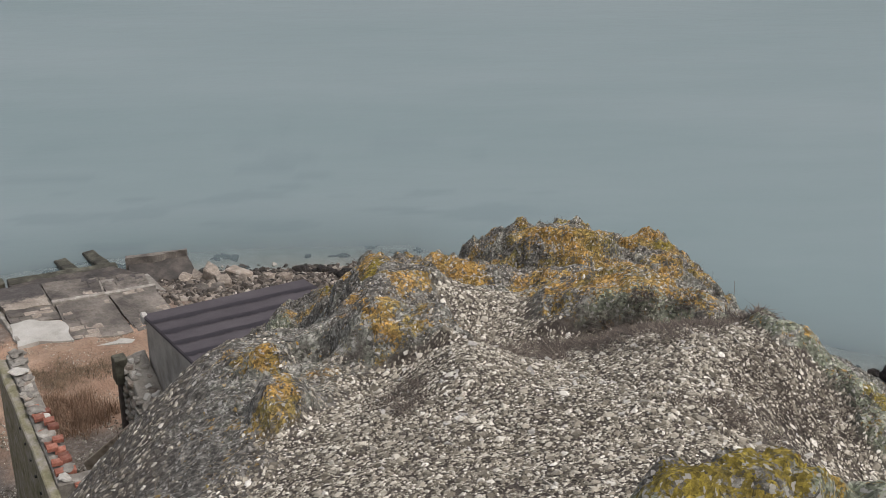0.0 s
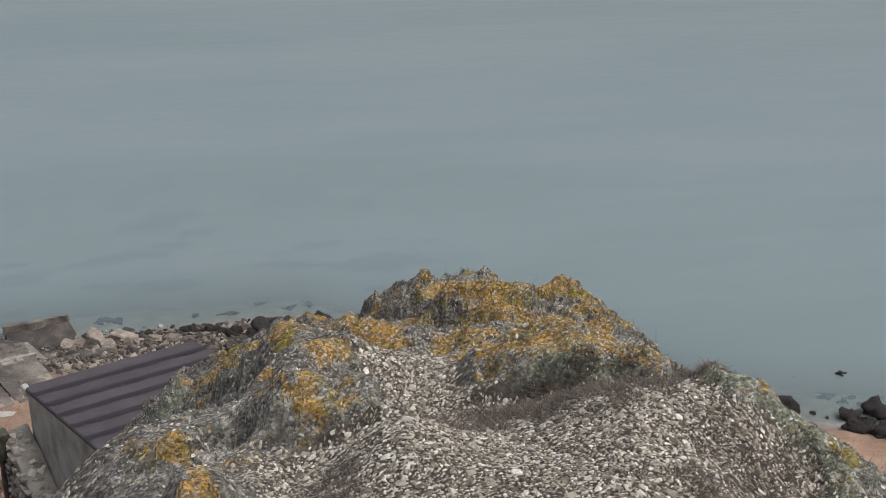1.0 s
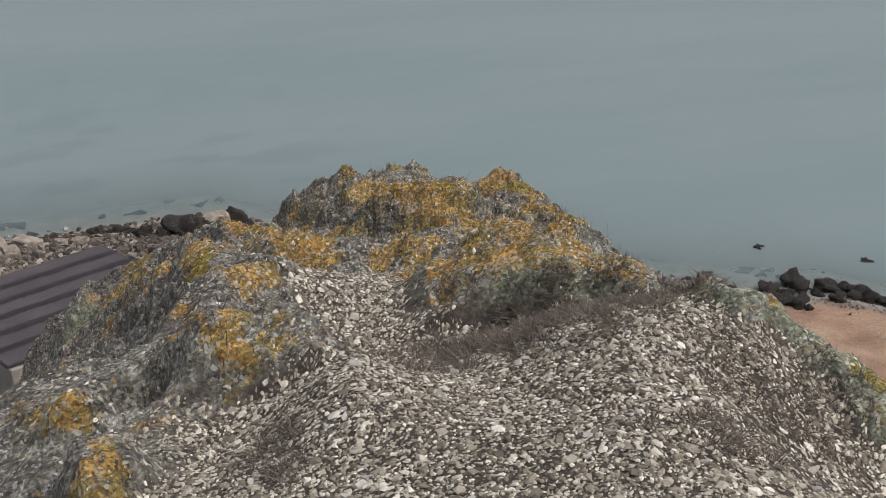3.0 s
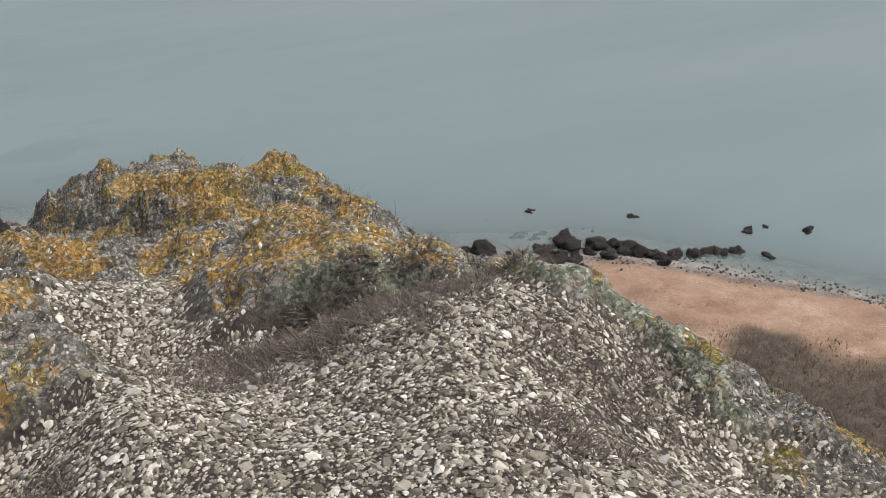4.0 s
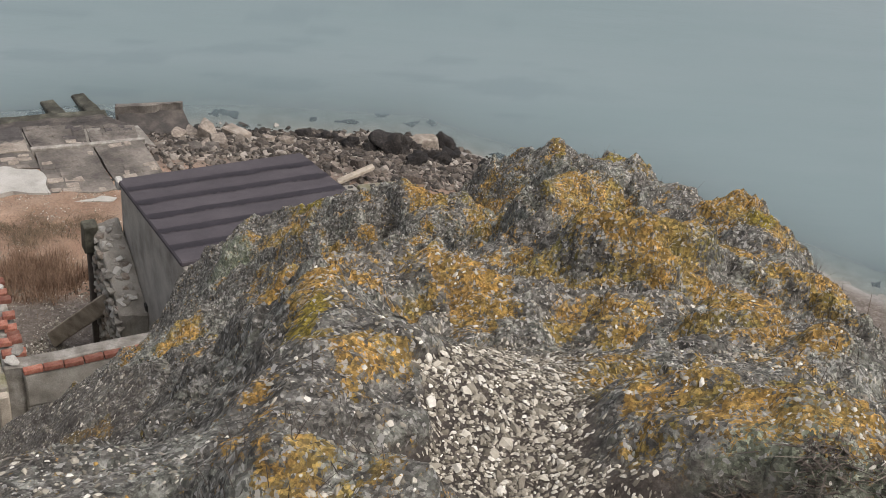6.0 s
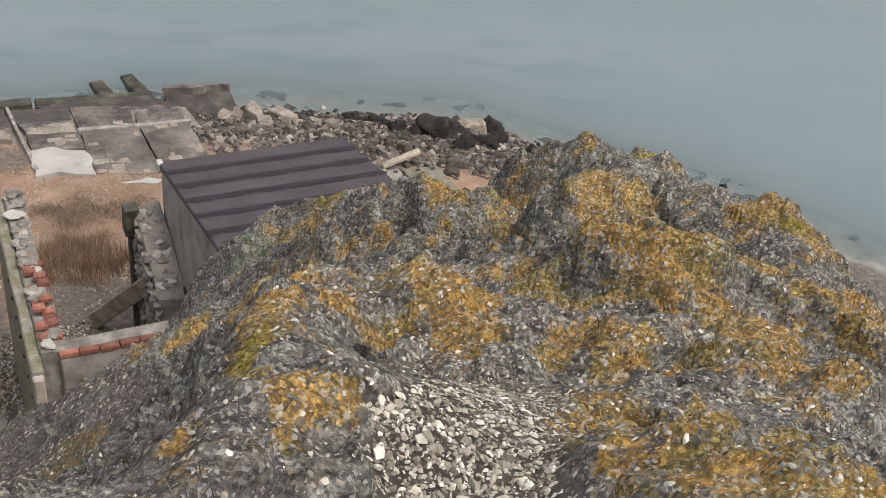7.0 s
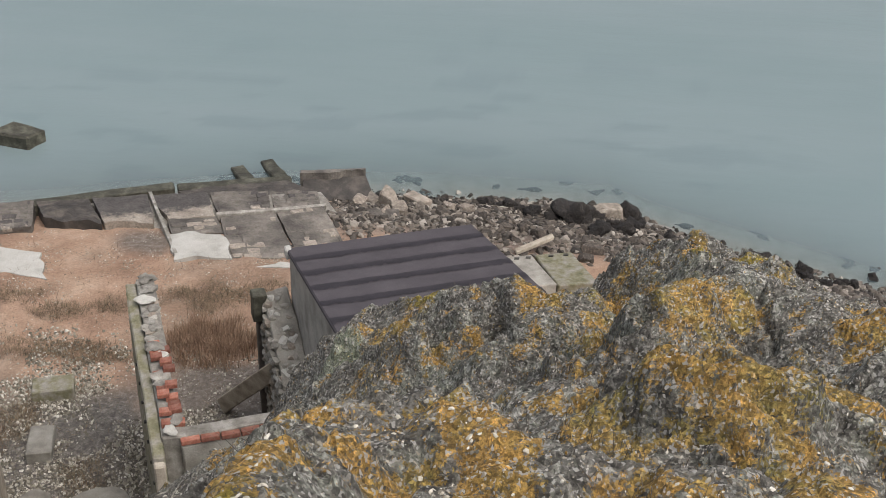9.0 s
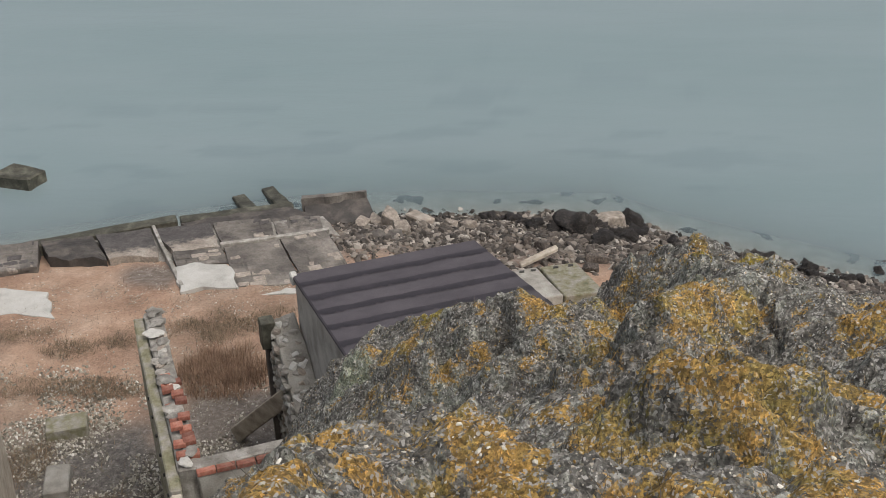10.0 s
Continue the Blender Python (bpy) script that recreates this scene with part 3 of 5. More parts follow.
MORTAR = plain("old_mortar", [(0.3, (0.17, 0.155, 0.13)), (0.5, (0.29, 0.27, 0.235)), (0.7, (0.44, 0.42, 0.375))], 6.0)
FELT = plain("roofing_felt", [(0.3, (0.062, 0.054, 0.060)), (0.5, (0.080, 0.070, 0.077)), (0.7, (0.10, 0.088, 0.095))], 1.6, 0.9, 0.2, 0.01, 0.06, 90)
TAR = plain("bitumen_seam", [(0.3, (0.022, 0.018, 0.022)), (0.7, (0.042, 0.035, 0.042))], 4, 0.7, 0.2, 0.01, 0.05)
WEEDY = plain("weedy_wet_concrete", [(0.3, (0.030, 0.028, 0.020)), (0.5, (0.070, 0.067, 0.048)), (0.7, (0.15, 0.145, 0.11))], 4.0, 0.75, 0.6, 0.04, 0.2, 24)
RENDER = plain("streaked_render", [(0.3, (0.26, 0.24, 0.21)), (0.5, (0.42, 0.395, 0.35)), (0.7, (0.54, 0.515, 0.46))], 2.0, spread=0.05)
WOOD = plain("weathered_timber", [(0.3, (0.26, 0.222, 0.175)), (0.5, (0.42, 0.365, 0.29)), (0.7, (0.55, 0.49, 0.40))], 5.0)
BROWN = plain("brown_shore_stone", [(0.3, (0.04, 0.033, 0.027)), (0.5, (0.10, 0.082, 0.066)), (0.7, (0.21, 0.17, 0.14))], 4.0, 0.8, 0.6, 0.05, 0.4, 22)
# wet timber and iron stubs; also the painted shade of sockets and lifting holes
DARKWOOD_AND_SHADE = plain("dark_wet_timber_and_hole_shade", [(0.3, (0.02, 0.02, 0.018)), (0.7, (0.07, 0.065, 0.055))], 5.0, 0.7)
STRAW = strand_material("dry_grass", [(0.0, (0.08, 0.06, 0.04)), (0.5, (0.17, 0.12, 0.075)), (1.0, (0.28, 0.21, 0.13))])
REED = strand_material("russet_reed", [(0.0, (0.14, 0.085, 0.055)), (0.5, (0.26, 0.165, 0.105)), (1.0, (0.38, 0.265, 0.18))])
TWIG = strand_material("dry_shrub_twigs", [(0.0, (0.04, 0.031, 0.025)), (0.6, (0.09, 0.072, 0.057)), (1.0, (0.20, 0.168, 0.133))])
CRUST = plain("white_limewash", [(0.3, (0.62, 0.62, 0.60)), (0.7, (0.78, 0.78, 0.76))], 8)


# ---- mesh helpers ----
def sheet(name, xs, ys, zs, mat, attrs=None, smooth_shade=True, jitter=None):
    """One sheet over the grid xs, ys with heights zs."""
    gx, gy = np.meshgrid(xs, ys)
    if jitter is not None:
        gx, gy = gx + jitter[0], gy + jitter[1]
    co = np.stack([gx, gy, zs], -1).reshape(-1, 3)
    nx, ny = len(xs), len(ys)
    i = (np.arange(ny - 1)[:, None] * nx + np.arange(nx - 1)[None]).ravel()
    quads = np.stack([i, i + 1, i + nx + 1, i + nx], -1)
    return raw_mesh(name, co, quads, mat, attrs, smooth_shade)


def raw_mesh(name, co, faces, mat, attrs=None, smooth_shade=False):
    me = bpy.data.meshes.new(name)
    k = faces.shape[1]
    me.vertices.add(len(co))
    me.vertices.foreach_set("co", np.ascontiguousarray(co, dtype=np.float32).ravel())
    me.loops.add(faces.size)
    me.loops.foreach_set("vertex_index", np.ascontiguousarray(faces, dtype=np.int32).ravel())
    me.polygons.add(len(faces))
    me.polygons.foreach_set("loop_start", np.arange(0, faces.size, k, dtype=np.int32))
    me.polygons.foreach_set("use_smooth", np.full(len(faces), smooth_shade))
    me.update(calc_edges=True)
    for key, values in (attrs or {}).items():
        me.attributes.new(key, "FLOAT", "POINT").data.foreach_set("value", np.ascontiguousarray(values, dtype=np.float32).ravel())
    me.materials.append(mat)
    return new(name, me)


def part(name, bm, mat, parent=None, label=""):
    """Links a bmesh as one mesh object, under a thing if one is given."""
    me = bpy.data.meshes.new(name)
    bm.to_mesh(me)
    bm.free()
    me.materials.append(mat)
    ob = new(name, me)
    if parent is not None:
        ob.parent = parent
    if label:
        tagged(ob, label)
    return ob


def holder(name, label, category, group="", kind=""):
    return tagged(new(name), label, category, group, kind)


def hexa(corners, bevel=0.0, rough=0.0, cuts=0, seed=0, segments=1):
    """A solid from eight corners (bottom four, top four), with worn edges."""
    bm = bmesh.new()
    v = [bm.verts.new(c) for c in corners]
    for f in ((3, 2, 1, 0), (4, 5, 6, 7), (0, 1, 5, 4), (1, 2, 6, 5), (2, 3, 7, 6), (3, 0, 4, 7)):
        bm.faces.new([v[i] for i in f])
    if bevel:
        bmesh.ops.bevel(bm, geom=list(bm.edges), offset=bevel, segments=segments, affect="EDGES", profile=0.6)
    if cuts:
        bmesh.ops.subdivide_edges(bm, edges=list(bm.edges), cuts=cuts, use_grid_fill=True)
    if rough:
        for w in bm.verts:
            w.co += noise.noise_vector(w.co * 2.3 + Vector((seed, 0, 0))) * rough + noise.noise_vector(w.co * 9.0) * rough * 0.4
    bmesh.ops.recalc_face_normals(bm, faces=list(bm.faces))
    return bm


def box(a, u, v, lu, lv, z0, z1, top=None, **more):
    """Corners of a block whose foot starts at a and runs lu along u and lv along v; top: four top heights."""
    a, u, v = Vector((*a, 0)), Vector((*u, 0)), Vector((*v, 0))
    base = [a, a + u * lu, a + u * lu + v * lv, a + v * lv]
    if isinstance(z0, (int, float)):
        z0 = [z0] * 4
    tops = top or [z1] * 4
    return hexa([p + Vector((0, 0, z)) for p, z in zip(base, z0)] + [p + Vector((0, 0, z)) for p, z in zip(base, tops)], **more)


def rubble_mesh(r, seed, flat=0.6, points=16):
    """A broken stone with flat faces and sharp, slightly worn edges."""
    rng = random.Random(seed)
    bm = bmesh.new()
    for _ in range(points):
        v = Vector((rng.uniform(-1, 1), rng.uniform(-1, 1), rng.uniform(-1, 1)))
        bm.verts.new(v / max(abs(v.x), abs(v.y), abs(v.z)) * rng.uniform(0.75, 1.0))
    hull = bmesh.ops.convex_hull(bm, input=list(bm.verts))
    bmesh.ops.delete(bm, geom=list({v for v in hull["geom_interior"] if isinstance(v, bmesh.types.BMVert)}), context="VERTS")
    bmesh.ops.bevel(bm, geom=list(bm.edges), offset=0.07, segments=1, affect="EDGES")
    for w in bm.verts:
        w.co += noise.noise_vector(w.co * 2.0 + Vector((seed, 0, 0))) * 0.07
        w.co = Vector((w.co.x * r, w.co.y * r * 0.75, w.co.z * r * flat))
    bmesh.ops.recalc_face_normals(bm, faces=list(bm.faces))
    return bm


def boulder_mesh(r, seed, flat=0.75, sub=2, rough=0.28):
    bm = bmesh.new()
    bmesh.ops.create_icosphere(bm, subdivisions=sub, radius=1.0)
    for w in bm.verts:
        d = noise.noise(w.co * 1.1 + Vector((seed * 3.1, seed, 0))) * rough * 1.6 + noise.noise(w.co * 2.7 + Vector((0, seed * 5.7, 0))) * rough * 0.8 + noise.noise(w.co * 6 + Vector((0, seed, 9))) * rough * 0.3
        w.co = w.co * (1 + d)
        w.co.x *= 1.0 + 0.25 * math.sin(seed * 2.1)
        w.co.z *= flat
        w.co *= r
    return bm


# ---- ground: one sheet from the cliff and the beach out under the sea ----
def graded(near_a, near_b, step, far_a, far_b):
    inner = np.arange(near_a, near_b + 1e-6, step)
    out = [step * 1.35**k for k in range(1, 40)]
    lo = near_a - np.cumsum(out)
    hi = near_b + np.cumsum(out)
    return np.concatenate([[far_a], lo[lo > far_a * 0.8][::-1], inner, hi[hi < far_b * 0.8], [far_b]])


gxs, gys = graded(-14, 22, 0.14, -2500, 2500), graded(-0.5, 30, 0.14, -2500, 2500)
GX, GY = np.meshgrid(gxs, gys)
GZ = land(GX, GY)
inside = smooth(-2.5, -1.6, GX) * smooth(4.6, 3.6, GX) * smooth(10.2, 9.3, GY) * smooth(0.75, 1.15, GY)
GZ = GZ - 0.5 * inside
GZ = GZ + 0.03 * fbm(GX * 1.8, GY * 1.8, 4, 61) * (np.abs(GX) < 60)
inland = np.interp(GX, SHORE_X, SHORE_Y) - GY
patchy = fbm(GX * 0.45, GY * 0.45, 4, 71)
turf = smooth(4.5, 5.3, inland + 0.9 * patchy) * (GX > 4) + 0.25 * smooth(-0.05, 0.25, patchy + 0.12 * (inland - 7)) * (GX <= 4)
turf = np.clip(np.maximum(turf, smooth(1.5, 2.5, GZ + 0.5 * patchy)), 0, 1)
rubble = smooth(4.2, 2.4, inland + 0.6 * patchy) * smooth(-1.5, 0.0, inland) * smooth(11, 8, GX) * smooth(-5, -3, GX)
rubble = np.maximum(rubble, 0.85 * smooth(1.1, 0.4, inland + 0.4 * patchy) * (GX > 6))
rubble = np.maximum(rubble, smooth(8.2, 9.8, inland + 1.0 * patchy) * (GX < 1) * smooth(3.5, 2.0, GZ))
rubble = np.maximum(rubble, 0.8 * smooth(3.0, 5.0, GZ) * (GX < 1.2))
rubble = np.maximum(rubble, 0.9 * smooth(20.2, 19.2, GY + 0.5 * patchy) * smooth(-6.0, -5.2, GX) * smooth(-2.5, -3.0, GX))
rubble = np.maximum(rubble, 0.8 * smooth(0.5, 0.25, np.hypot((GX + 7.4) / 1.2, GY - 23.8) * 0.6 + 0.2 * patchy))
rubble = np.maximum(rubble, 0.9 * smooth(13.0, 12.0, GX + 0.6 * patchy) * smooth(7, 8, GX) * smooth(6, 4, inland))
wet = smooth(0.15, -0.1, GZ)
ground = tagged(sheet("ground", gxs, gys, GZ, GROUND, {"turf": turf, "rubble": rubble, "wet": wet}), "orange shingle beach and brown grassy cliff slope running under the sea", "ground", kind="structure")

wxs, wys = graded(-16, 24, 0.25, -2500, 2500), graded(8, 34, 0.25, -2500, 2500)
WX, WY = np.meshgrid(wxs, wys)
depth = np.maximum(-(low_land(WX, WY)), 0)
murk = np.clip(1 - np.exp(-depth * 9.0), 0, 1) * 0.985
out = WY - np.interp(WX, SHORE_X, SHORE_Y)
weed_bed = smooth(0.2, 0.6, fbm(WX * 0.28, WY * 0.8, 5, 65)) * smooth(9, 4, WX) * smooth(0.3, 1.5, out) * smooth(14, 5, out)
water = tagged(sheet("water", wxs, wys, np.zeros_like(WX), WATER, {"murk": murk, "weed_bed": weed_bed}), "calm grey-green sea, clear at the shore, hazy far out", "sea", kind="structure")

# ---- the rock ridge in front of the camera ----
STEP = 0.0122
rxs, rys = np.arange(-2.3, 3.6, STEP), np.arange(0.6, 9.9, STEP)
RX, RY = np.meshgrid(rxs, rys)
RZ = ridge(RX, RY)
rim = smooth(0.6, 1.0, RY) * smooth(-2.3, -1.9, RX) * smooth(3.6, 3.2, RX) * smooth(9.9, 9.4, RY)
RZ = RZ - (1 - rim) * 0.8


def blurred(field, reach):
    """Mean over a square of the given half width in cells."""
    for axis in (0, 1):
        pad = [(0, 0), (0, 0)]
        pad[axis] = (reach + 1, reach)
        c = np.cumsum(np.pad(field, pad, mode="edge"), axis=axis)
        n = field.shape[axis]
        lo, hi = [slice(None)] * 2, [slice(None)] * 2
        lo[axis], hi[axis] = slice(0, n), slice(2 * reach + 1, 2 * reach + 1 + n)
        field = (c[tuple(hi)] - c[tuple(lo)]) / (2 * reach + 1)
    return field


def sampled(field, x, y):
    fx, fy = np.clip((x - rxs[0]) / STEP, 0, len(rxs) - 1.001), np.clip((y - rys[0]) / STEP, 0, len(rys) - 1.001)
    i, j = fx.astype(int), fy.astype(int)
    u, v = fx - i, fy - j
    return (field[j, i] * (1 - u) + field[j, i + 1] * u) * (1 - v) + (field[j + 1, i] * (1 - u) + field[j + 1, i + 1] * u) * v


def on_rock(x, y):
    return sampled(RZ, x, y)


gravel_mask = stony(RX, RY)
flank = scree(RX, RY)
level = blurred(RZ, 4)
crest = level - blurred(blurred(RZ, 20), 12)
steep = np.hypot(np.gradient(level, STEP, axis=0), np.gradient(level, STEP, axis=1))
orange_heart = crusted(RX, RY, NEAR_ORANGE + LOWER_ORANGE + UPPER_ORANGE + FAR_ORANGE, 81)
moss_heart = crusted(RX, RY, YELLOW_MOSS, 85)
pale_heart = crusted(RX, RY, PALE_CRUST, 87)
brow_heart = np.zeros_like(RX)
for k in (0, 2, 3):
    brow_heart = np.maximum(brow_heart, brow_crust(RX, RY, *SCARPS[k], seed=60 + k))
sprinkled = -0.44 + 0.6 * fbm(RX * 4.5, RY * 4.5, 3, 83, 0.6) + 2.2 * np.clip(crest, -0.1, 0.1)
lichen = np.maximum(np.clip(0.9 * np.maximum(orange_heart, moss_heart), -1, 0.22), sprinkled) - 0.32 * smooth(0.75, 1.7, steep)
lichen = np.maximum(lichen, 0.30 * brow_heart - 0.22)
lichen = np.clip(lichen - 0.5 * flank * (orange_heart < 0.1), -1.0, 0.6)
moss = smooth(-0.05, 0.3, moss_heart)
pale_amount = np.clip(0.4 + 1.1 * fbm(RX * 1.3 + 4, RY * 1.3, 4, 91) + 2.2 * smooth(-0.3, 0.4, pale_heart), -0.9, 2.0)
pale_amount = pale_amount - 0.9 * smooth(0.1, -0.2, RX) * smooth(3.9, 3.6, RY)
ROCK_FIELDS = {"gravel": np.maximum(gravel_mask, 0.55 * flank), "lichen": lichen, "pale": pale_amount, "moss": moss}
jx, jy = 0.005 * fbm(RX * 14, RY * 14, 2, 95) * (1 - gravel_mask), 0.005 * fbm(RX * 14 + 5, RY * 14, 2, 96) * (1 - gravel_mask)
rock_outcrop = holder("rock_outcrop", "grey layered rock ridge crusted with orange and pale green lichen", "rock")


def outcrop_parts():
    """The ridge's surface, cut into the masses that one can tell apart."""
    co = np.stack([RX + jx, RY + jy, RZ], -1).reshape(-1, 3)
    nx = len(rxs)
    i = (np.arange(len(rys) - 1)[:, None] * nx + np.arange(nx - 1)[None]).ravel()
    quads = np.stack([i, i + 1, i + nx + 1, i + nx], -1)
    cx, cy = co[quads[:, 0], 0], co[quads[:, 0], 1]
    zone = np.full(len(quads), 5)
    zone[cy > 5.15] = 4
    zone[(cy > 5.15) & (cx < 0.62)] = 3
    zone[(cy <= 5.15) & (cy > 3.62) & (cx > 0.72)] = 2
    zone[(cy <= 5.15) & (cy > 3.42) & (cx < 0.36)] = 1
    zone[sampled(flank, cx, cy) > 0.5] = 0
    kinds = ("scree_slope", "knob", "ledge", "side_crag", "summit_crag", "gravel_bed")
    looks = ("steep slope of loose grey scree", "orange-lichened knob of rock", "low ledge with pale green lichen", "dark fissured grey crag", "crag streaked with orange lichen", "earth under the loose gravel")
    for z, (name, text) in enumerate(zip(kinds, looks)):
        mine = quads[zone == z]
        used, back = np.unique(mine, return_inverse=True)
        ob = raw_mesh(name, co[used], back.reshape(-1, 4), ROCK, {key: f.ravel()[used] for key, f in ROCK_FIELDS.items()})
        ob.parent = rock_outcrop
        tagged(ob, text)


outcrop_parts()


# ---- gravel of pale stone chips ----
def scatter(count, x0, x1, y0, y1, keep, lo, hi, power, seed, name, mat, label, category, height=None, flat=(0.16, 0.42), sink=0.25, tone=None, tilt=0.16, lean=1.2):
    height = height or on_rock
    rng = np.random.RandomState(seed)
    x, y = rng.uniform(x0, x1, count), rng.uniform(y0, y1, count)
    ok = rng.uniform(0, 1, count) < keep(x, y)
    x, y = x[ok], y[ok]
    k = len(x)
    size = lo + (hi - lo) * rng.uniform(0, 1, k) ** power
    eps = 0.02
    z = height(x, y)
    sx, sy = (height(x + eps, y) - height(x - eps, y)) / (2 * eps), (height(x, y + eps) - height(x, y - eps)) / (2 * eps)
    sx, sy = np.clip(sx, -lean, lean), np.clip(sy, -lean, lean)
    # a broken chip: an uneven ring of six below, three corners above
    turn6 = np.arange(6) * np.pi / 3 + rng.uniform(-0.35, 0.35, (k, 6))
    turn3 = np.arange(3) * 2 * np.pi / 3 + np.pi / 3 + rng.uniform(-0.4, 0.4, (k, 3))
    far6, far3 = rng.uniform(0.36, 0.6, (k, 6)), rng.uniform(0.15, 0.42, (k, 3))
    ring = np.stack([far6 * np.cos(turn6), far6 * np.sin(turn6), rng.uniform(-0.5, -0.15, (k, 6))], -1)
    crown = np.stack([far3 * np.cos(turn3), far3 * np.sin(turn3), rng.uniform(0.25, 0.55, (k, 3))], -1)
    p = np.concatenate([ring, crown], 1)
    p *= np.stack([size, size * rng.uniform(0.4, 0.85, k), size * rng.uniform(*flat, k)], -1)[:, None]
    p /= np.sqrt(1 + 0.6 * (sx**2 + sy**2))[:, None, None]
    a = rng.uniform(0, 2 * np.pi, k)
    c, s = np.cos(a)[:, None], np.sin(a)[:, None]
    px_, py_ = p[..., 0] * c - p[..., 1] * s, p[..., 0] * s + p[..., 1] * c
    tx, ty = sx + rng.normal(0, tilt, k), sy + rng.normal(0, tilt, k)
    pz_ = p[..., 2] + px_ * tx[:, None] + py_ * ty[:, None]
    co = np.stack([px_ + x[:, None], py_ + y[:, None], pz_ + (z + size * sink * 0.5)[:, None]], -1).reshape(-1, 3)
    tris = np.array([(0, 1, 6), (1, 2, 6), (6, 2, 7), (2, 3, 7), (3, 4, 7), (7, 4, 8), (4, 5, 8), (5, 0, 8), (8, 0, 6), (6, 7, 8)])
    faces = (tris[None] + 9 * np.arange(k)[:, None, None]).reshape(-1, 3)
    ob = raw_mesh(name, co, faces, mat)
    if tone:
        paint = np.concatenate([tone(x, y, rng), np.ones((k, 1))], 1).astype(np.float32)
        ob.data.attributes.new("tone", "FLOAT_COLOR", "POINT").data.foreach_set("color", np.repeat(paint, 9, axis=0).ravel())
    return tagged(ob, label, category, kind="stuff")


def lichen_tone(x, y, rng):
    """Bare grey, pale green-grey or orange crust, flake by flake."""
    k = len(x)
    pick = lambda stops: np.array(stops)[rng.randint(0, len(stops), k)]  # noqa: E731
    grey = pick(((0.11, 0.104, 0.092), (0.17, 0.162, 0.145), (0.24, 0.23, 0.208), (0.31, 0.298, 0.27), (0.20, 0.19, 0.167), (0.38, 0.366, 0.335), (0.25, 0.232, 0.2), (0.60, 0.58, 0.535)))
    pale = pick(((0.20, 0.21, 0.175), (0.28, 0.29, 0.255), (0.35, 0.355, 0.32), (0.50, 0.50, 0.465), (0.24, 0.255, 0.20), (0.33, 0.33, 0.30)))
    warm = pick(((0.46, 0.275, 0.065), (0.40, 0.24, 0.06), (0.46, 0.31, 0.11), (0.32, 0.205, 0.06), (0.32, 0.25, 0.075), (0.50, 0.37, 0.19)))
    yellow = np.array((0.28, 0.215, 0.03))
    chance = 1 / (1 + np.exp(-14 * (sampled(lichen, x, y) + 0.30 * fbm(x * 14, y * 14, 3, 161) - 0.06)))
    light = 1 / (1 + np.exp(-6 * (0.6 * sampled(pale_amount, x, y) + 0.5 * fbm(x * 7 + 7, y * 7, 3, 171) - 0.45)))
    out = np.where((rng.uniform(0, 1, k) < 0.8 * light)[:, None], pale, grey)
    warm = np.where((rng.uniform(0, 1, k) < 0.85 * sampled(moss, x, y))[:, None], yellow, warm)
    out = np.where((rng.uniform(0, 1, k) < 0.74 * chance)[:, None], warm, out)
    return out * rng.uniform(0.55, 1.4, k)[:, None]


scatter(200000, -0.9, 2.0, 1.2, 5.0, lambda x, y: stony(x, y) * smooth(0.95, 0.6, sampled(steep, x, y)), 0.006, 0.017, 1.5, 1, "gravel", CHIP, "loose pale grey and white stone chips covering the ridge top", "gravel")
scatter(30000, -0.9, 2.0, 1.2, 5.0, lambda x, y: stony(x, y) * 0.8 * smooth(0.85, 0.55, sampled(steep, x, y)), 0.012, 0.036, 3.0, 2, "stone_chips", CHIP, "larger flat pale stone chips lying among the gravel", "stone chips")
scatter(120000, -1.2, 2.6, 2.0, 8.8, lambda x, y: (1 - stony(x, y)) * (0.4 + 0.6 * smooth(-0.05, 0.4, fbm(x * 2.2, y * 2.2, 3, 131))) * (0.15 + 0.85 * smooth(-0.45, -0.1, x)) * (0.35 + 0.65 * smooth(5.6, 4.8, y)) * smooth(0.9, 0.4, sampled(steep, x, y)), 0.005, 0.02, 2.2, 3, "rock_debris", CHIP, "small broken stones caught in hollows of the rock", "stone chips", lean=0.5)
scatter(60000, -1.9, 0.2, 1.8, 7.7, lambda x, y: 0.7 * scree(x, y), 0.006, 0.03, 2.2, 4, "scree", SCREE, "loose grey scree on the steep flank of the ridge", "scree")
scatter(115000, -1.0, 2.7, 1.7, 9.1, lambda x, y: (1 - stony(x, y)) * (1 - scree(x, y)) * (0.45 + 0.55 * smooth(-0.2, 0.3, fbm(x * 3, y * 3, 3, 133))) * smooth(1.5, 0.9, sampled(steep, x, y)), 0.004, 0.012, 2.0, 8, "rock_flakes", FLAKE, "platy lichened flakes breaking off the rock surface", "rock flakes", None, (0.3, 0.7), 0.2, lichen_tone, 0.2, 1.0)


# ---- the ruined buildings and the sea wall below the cliff ----
U, V = (0.917, 0.398), (0.398, -0.917)
CORNER = (-3.17, 18.28)


def at(a, du, dv):
    return (a[0] + U[0] * du + V[0] * dv, a[1] + U[1] * du + V[1] * dv)


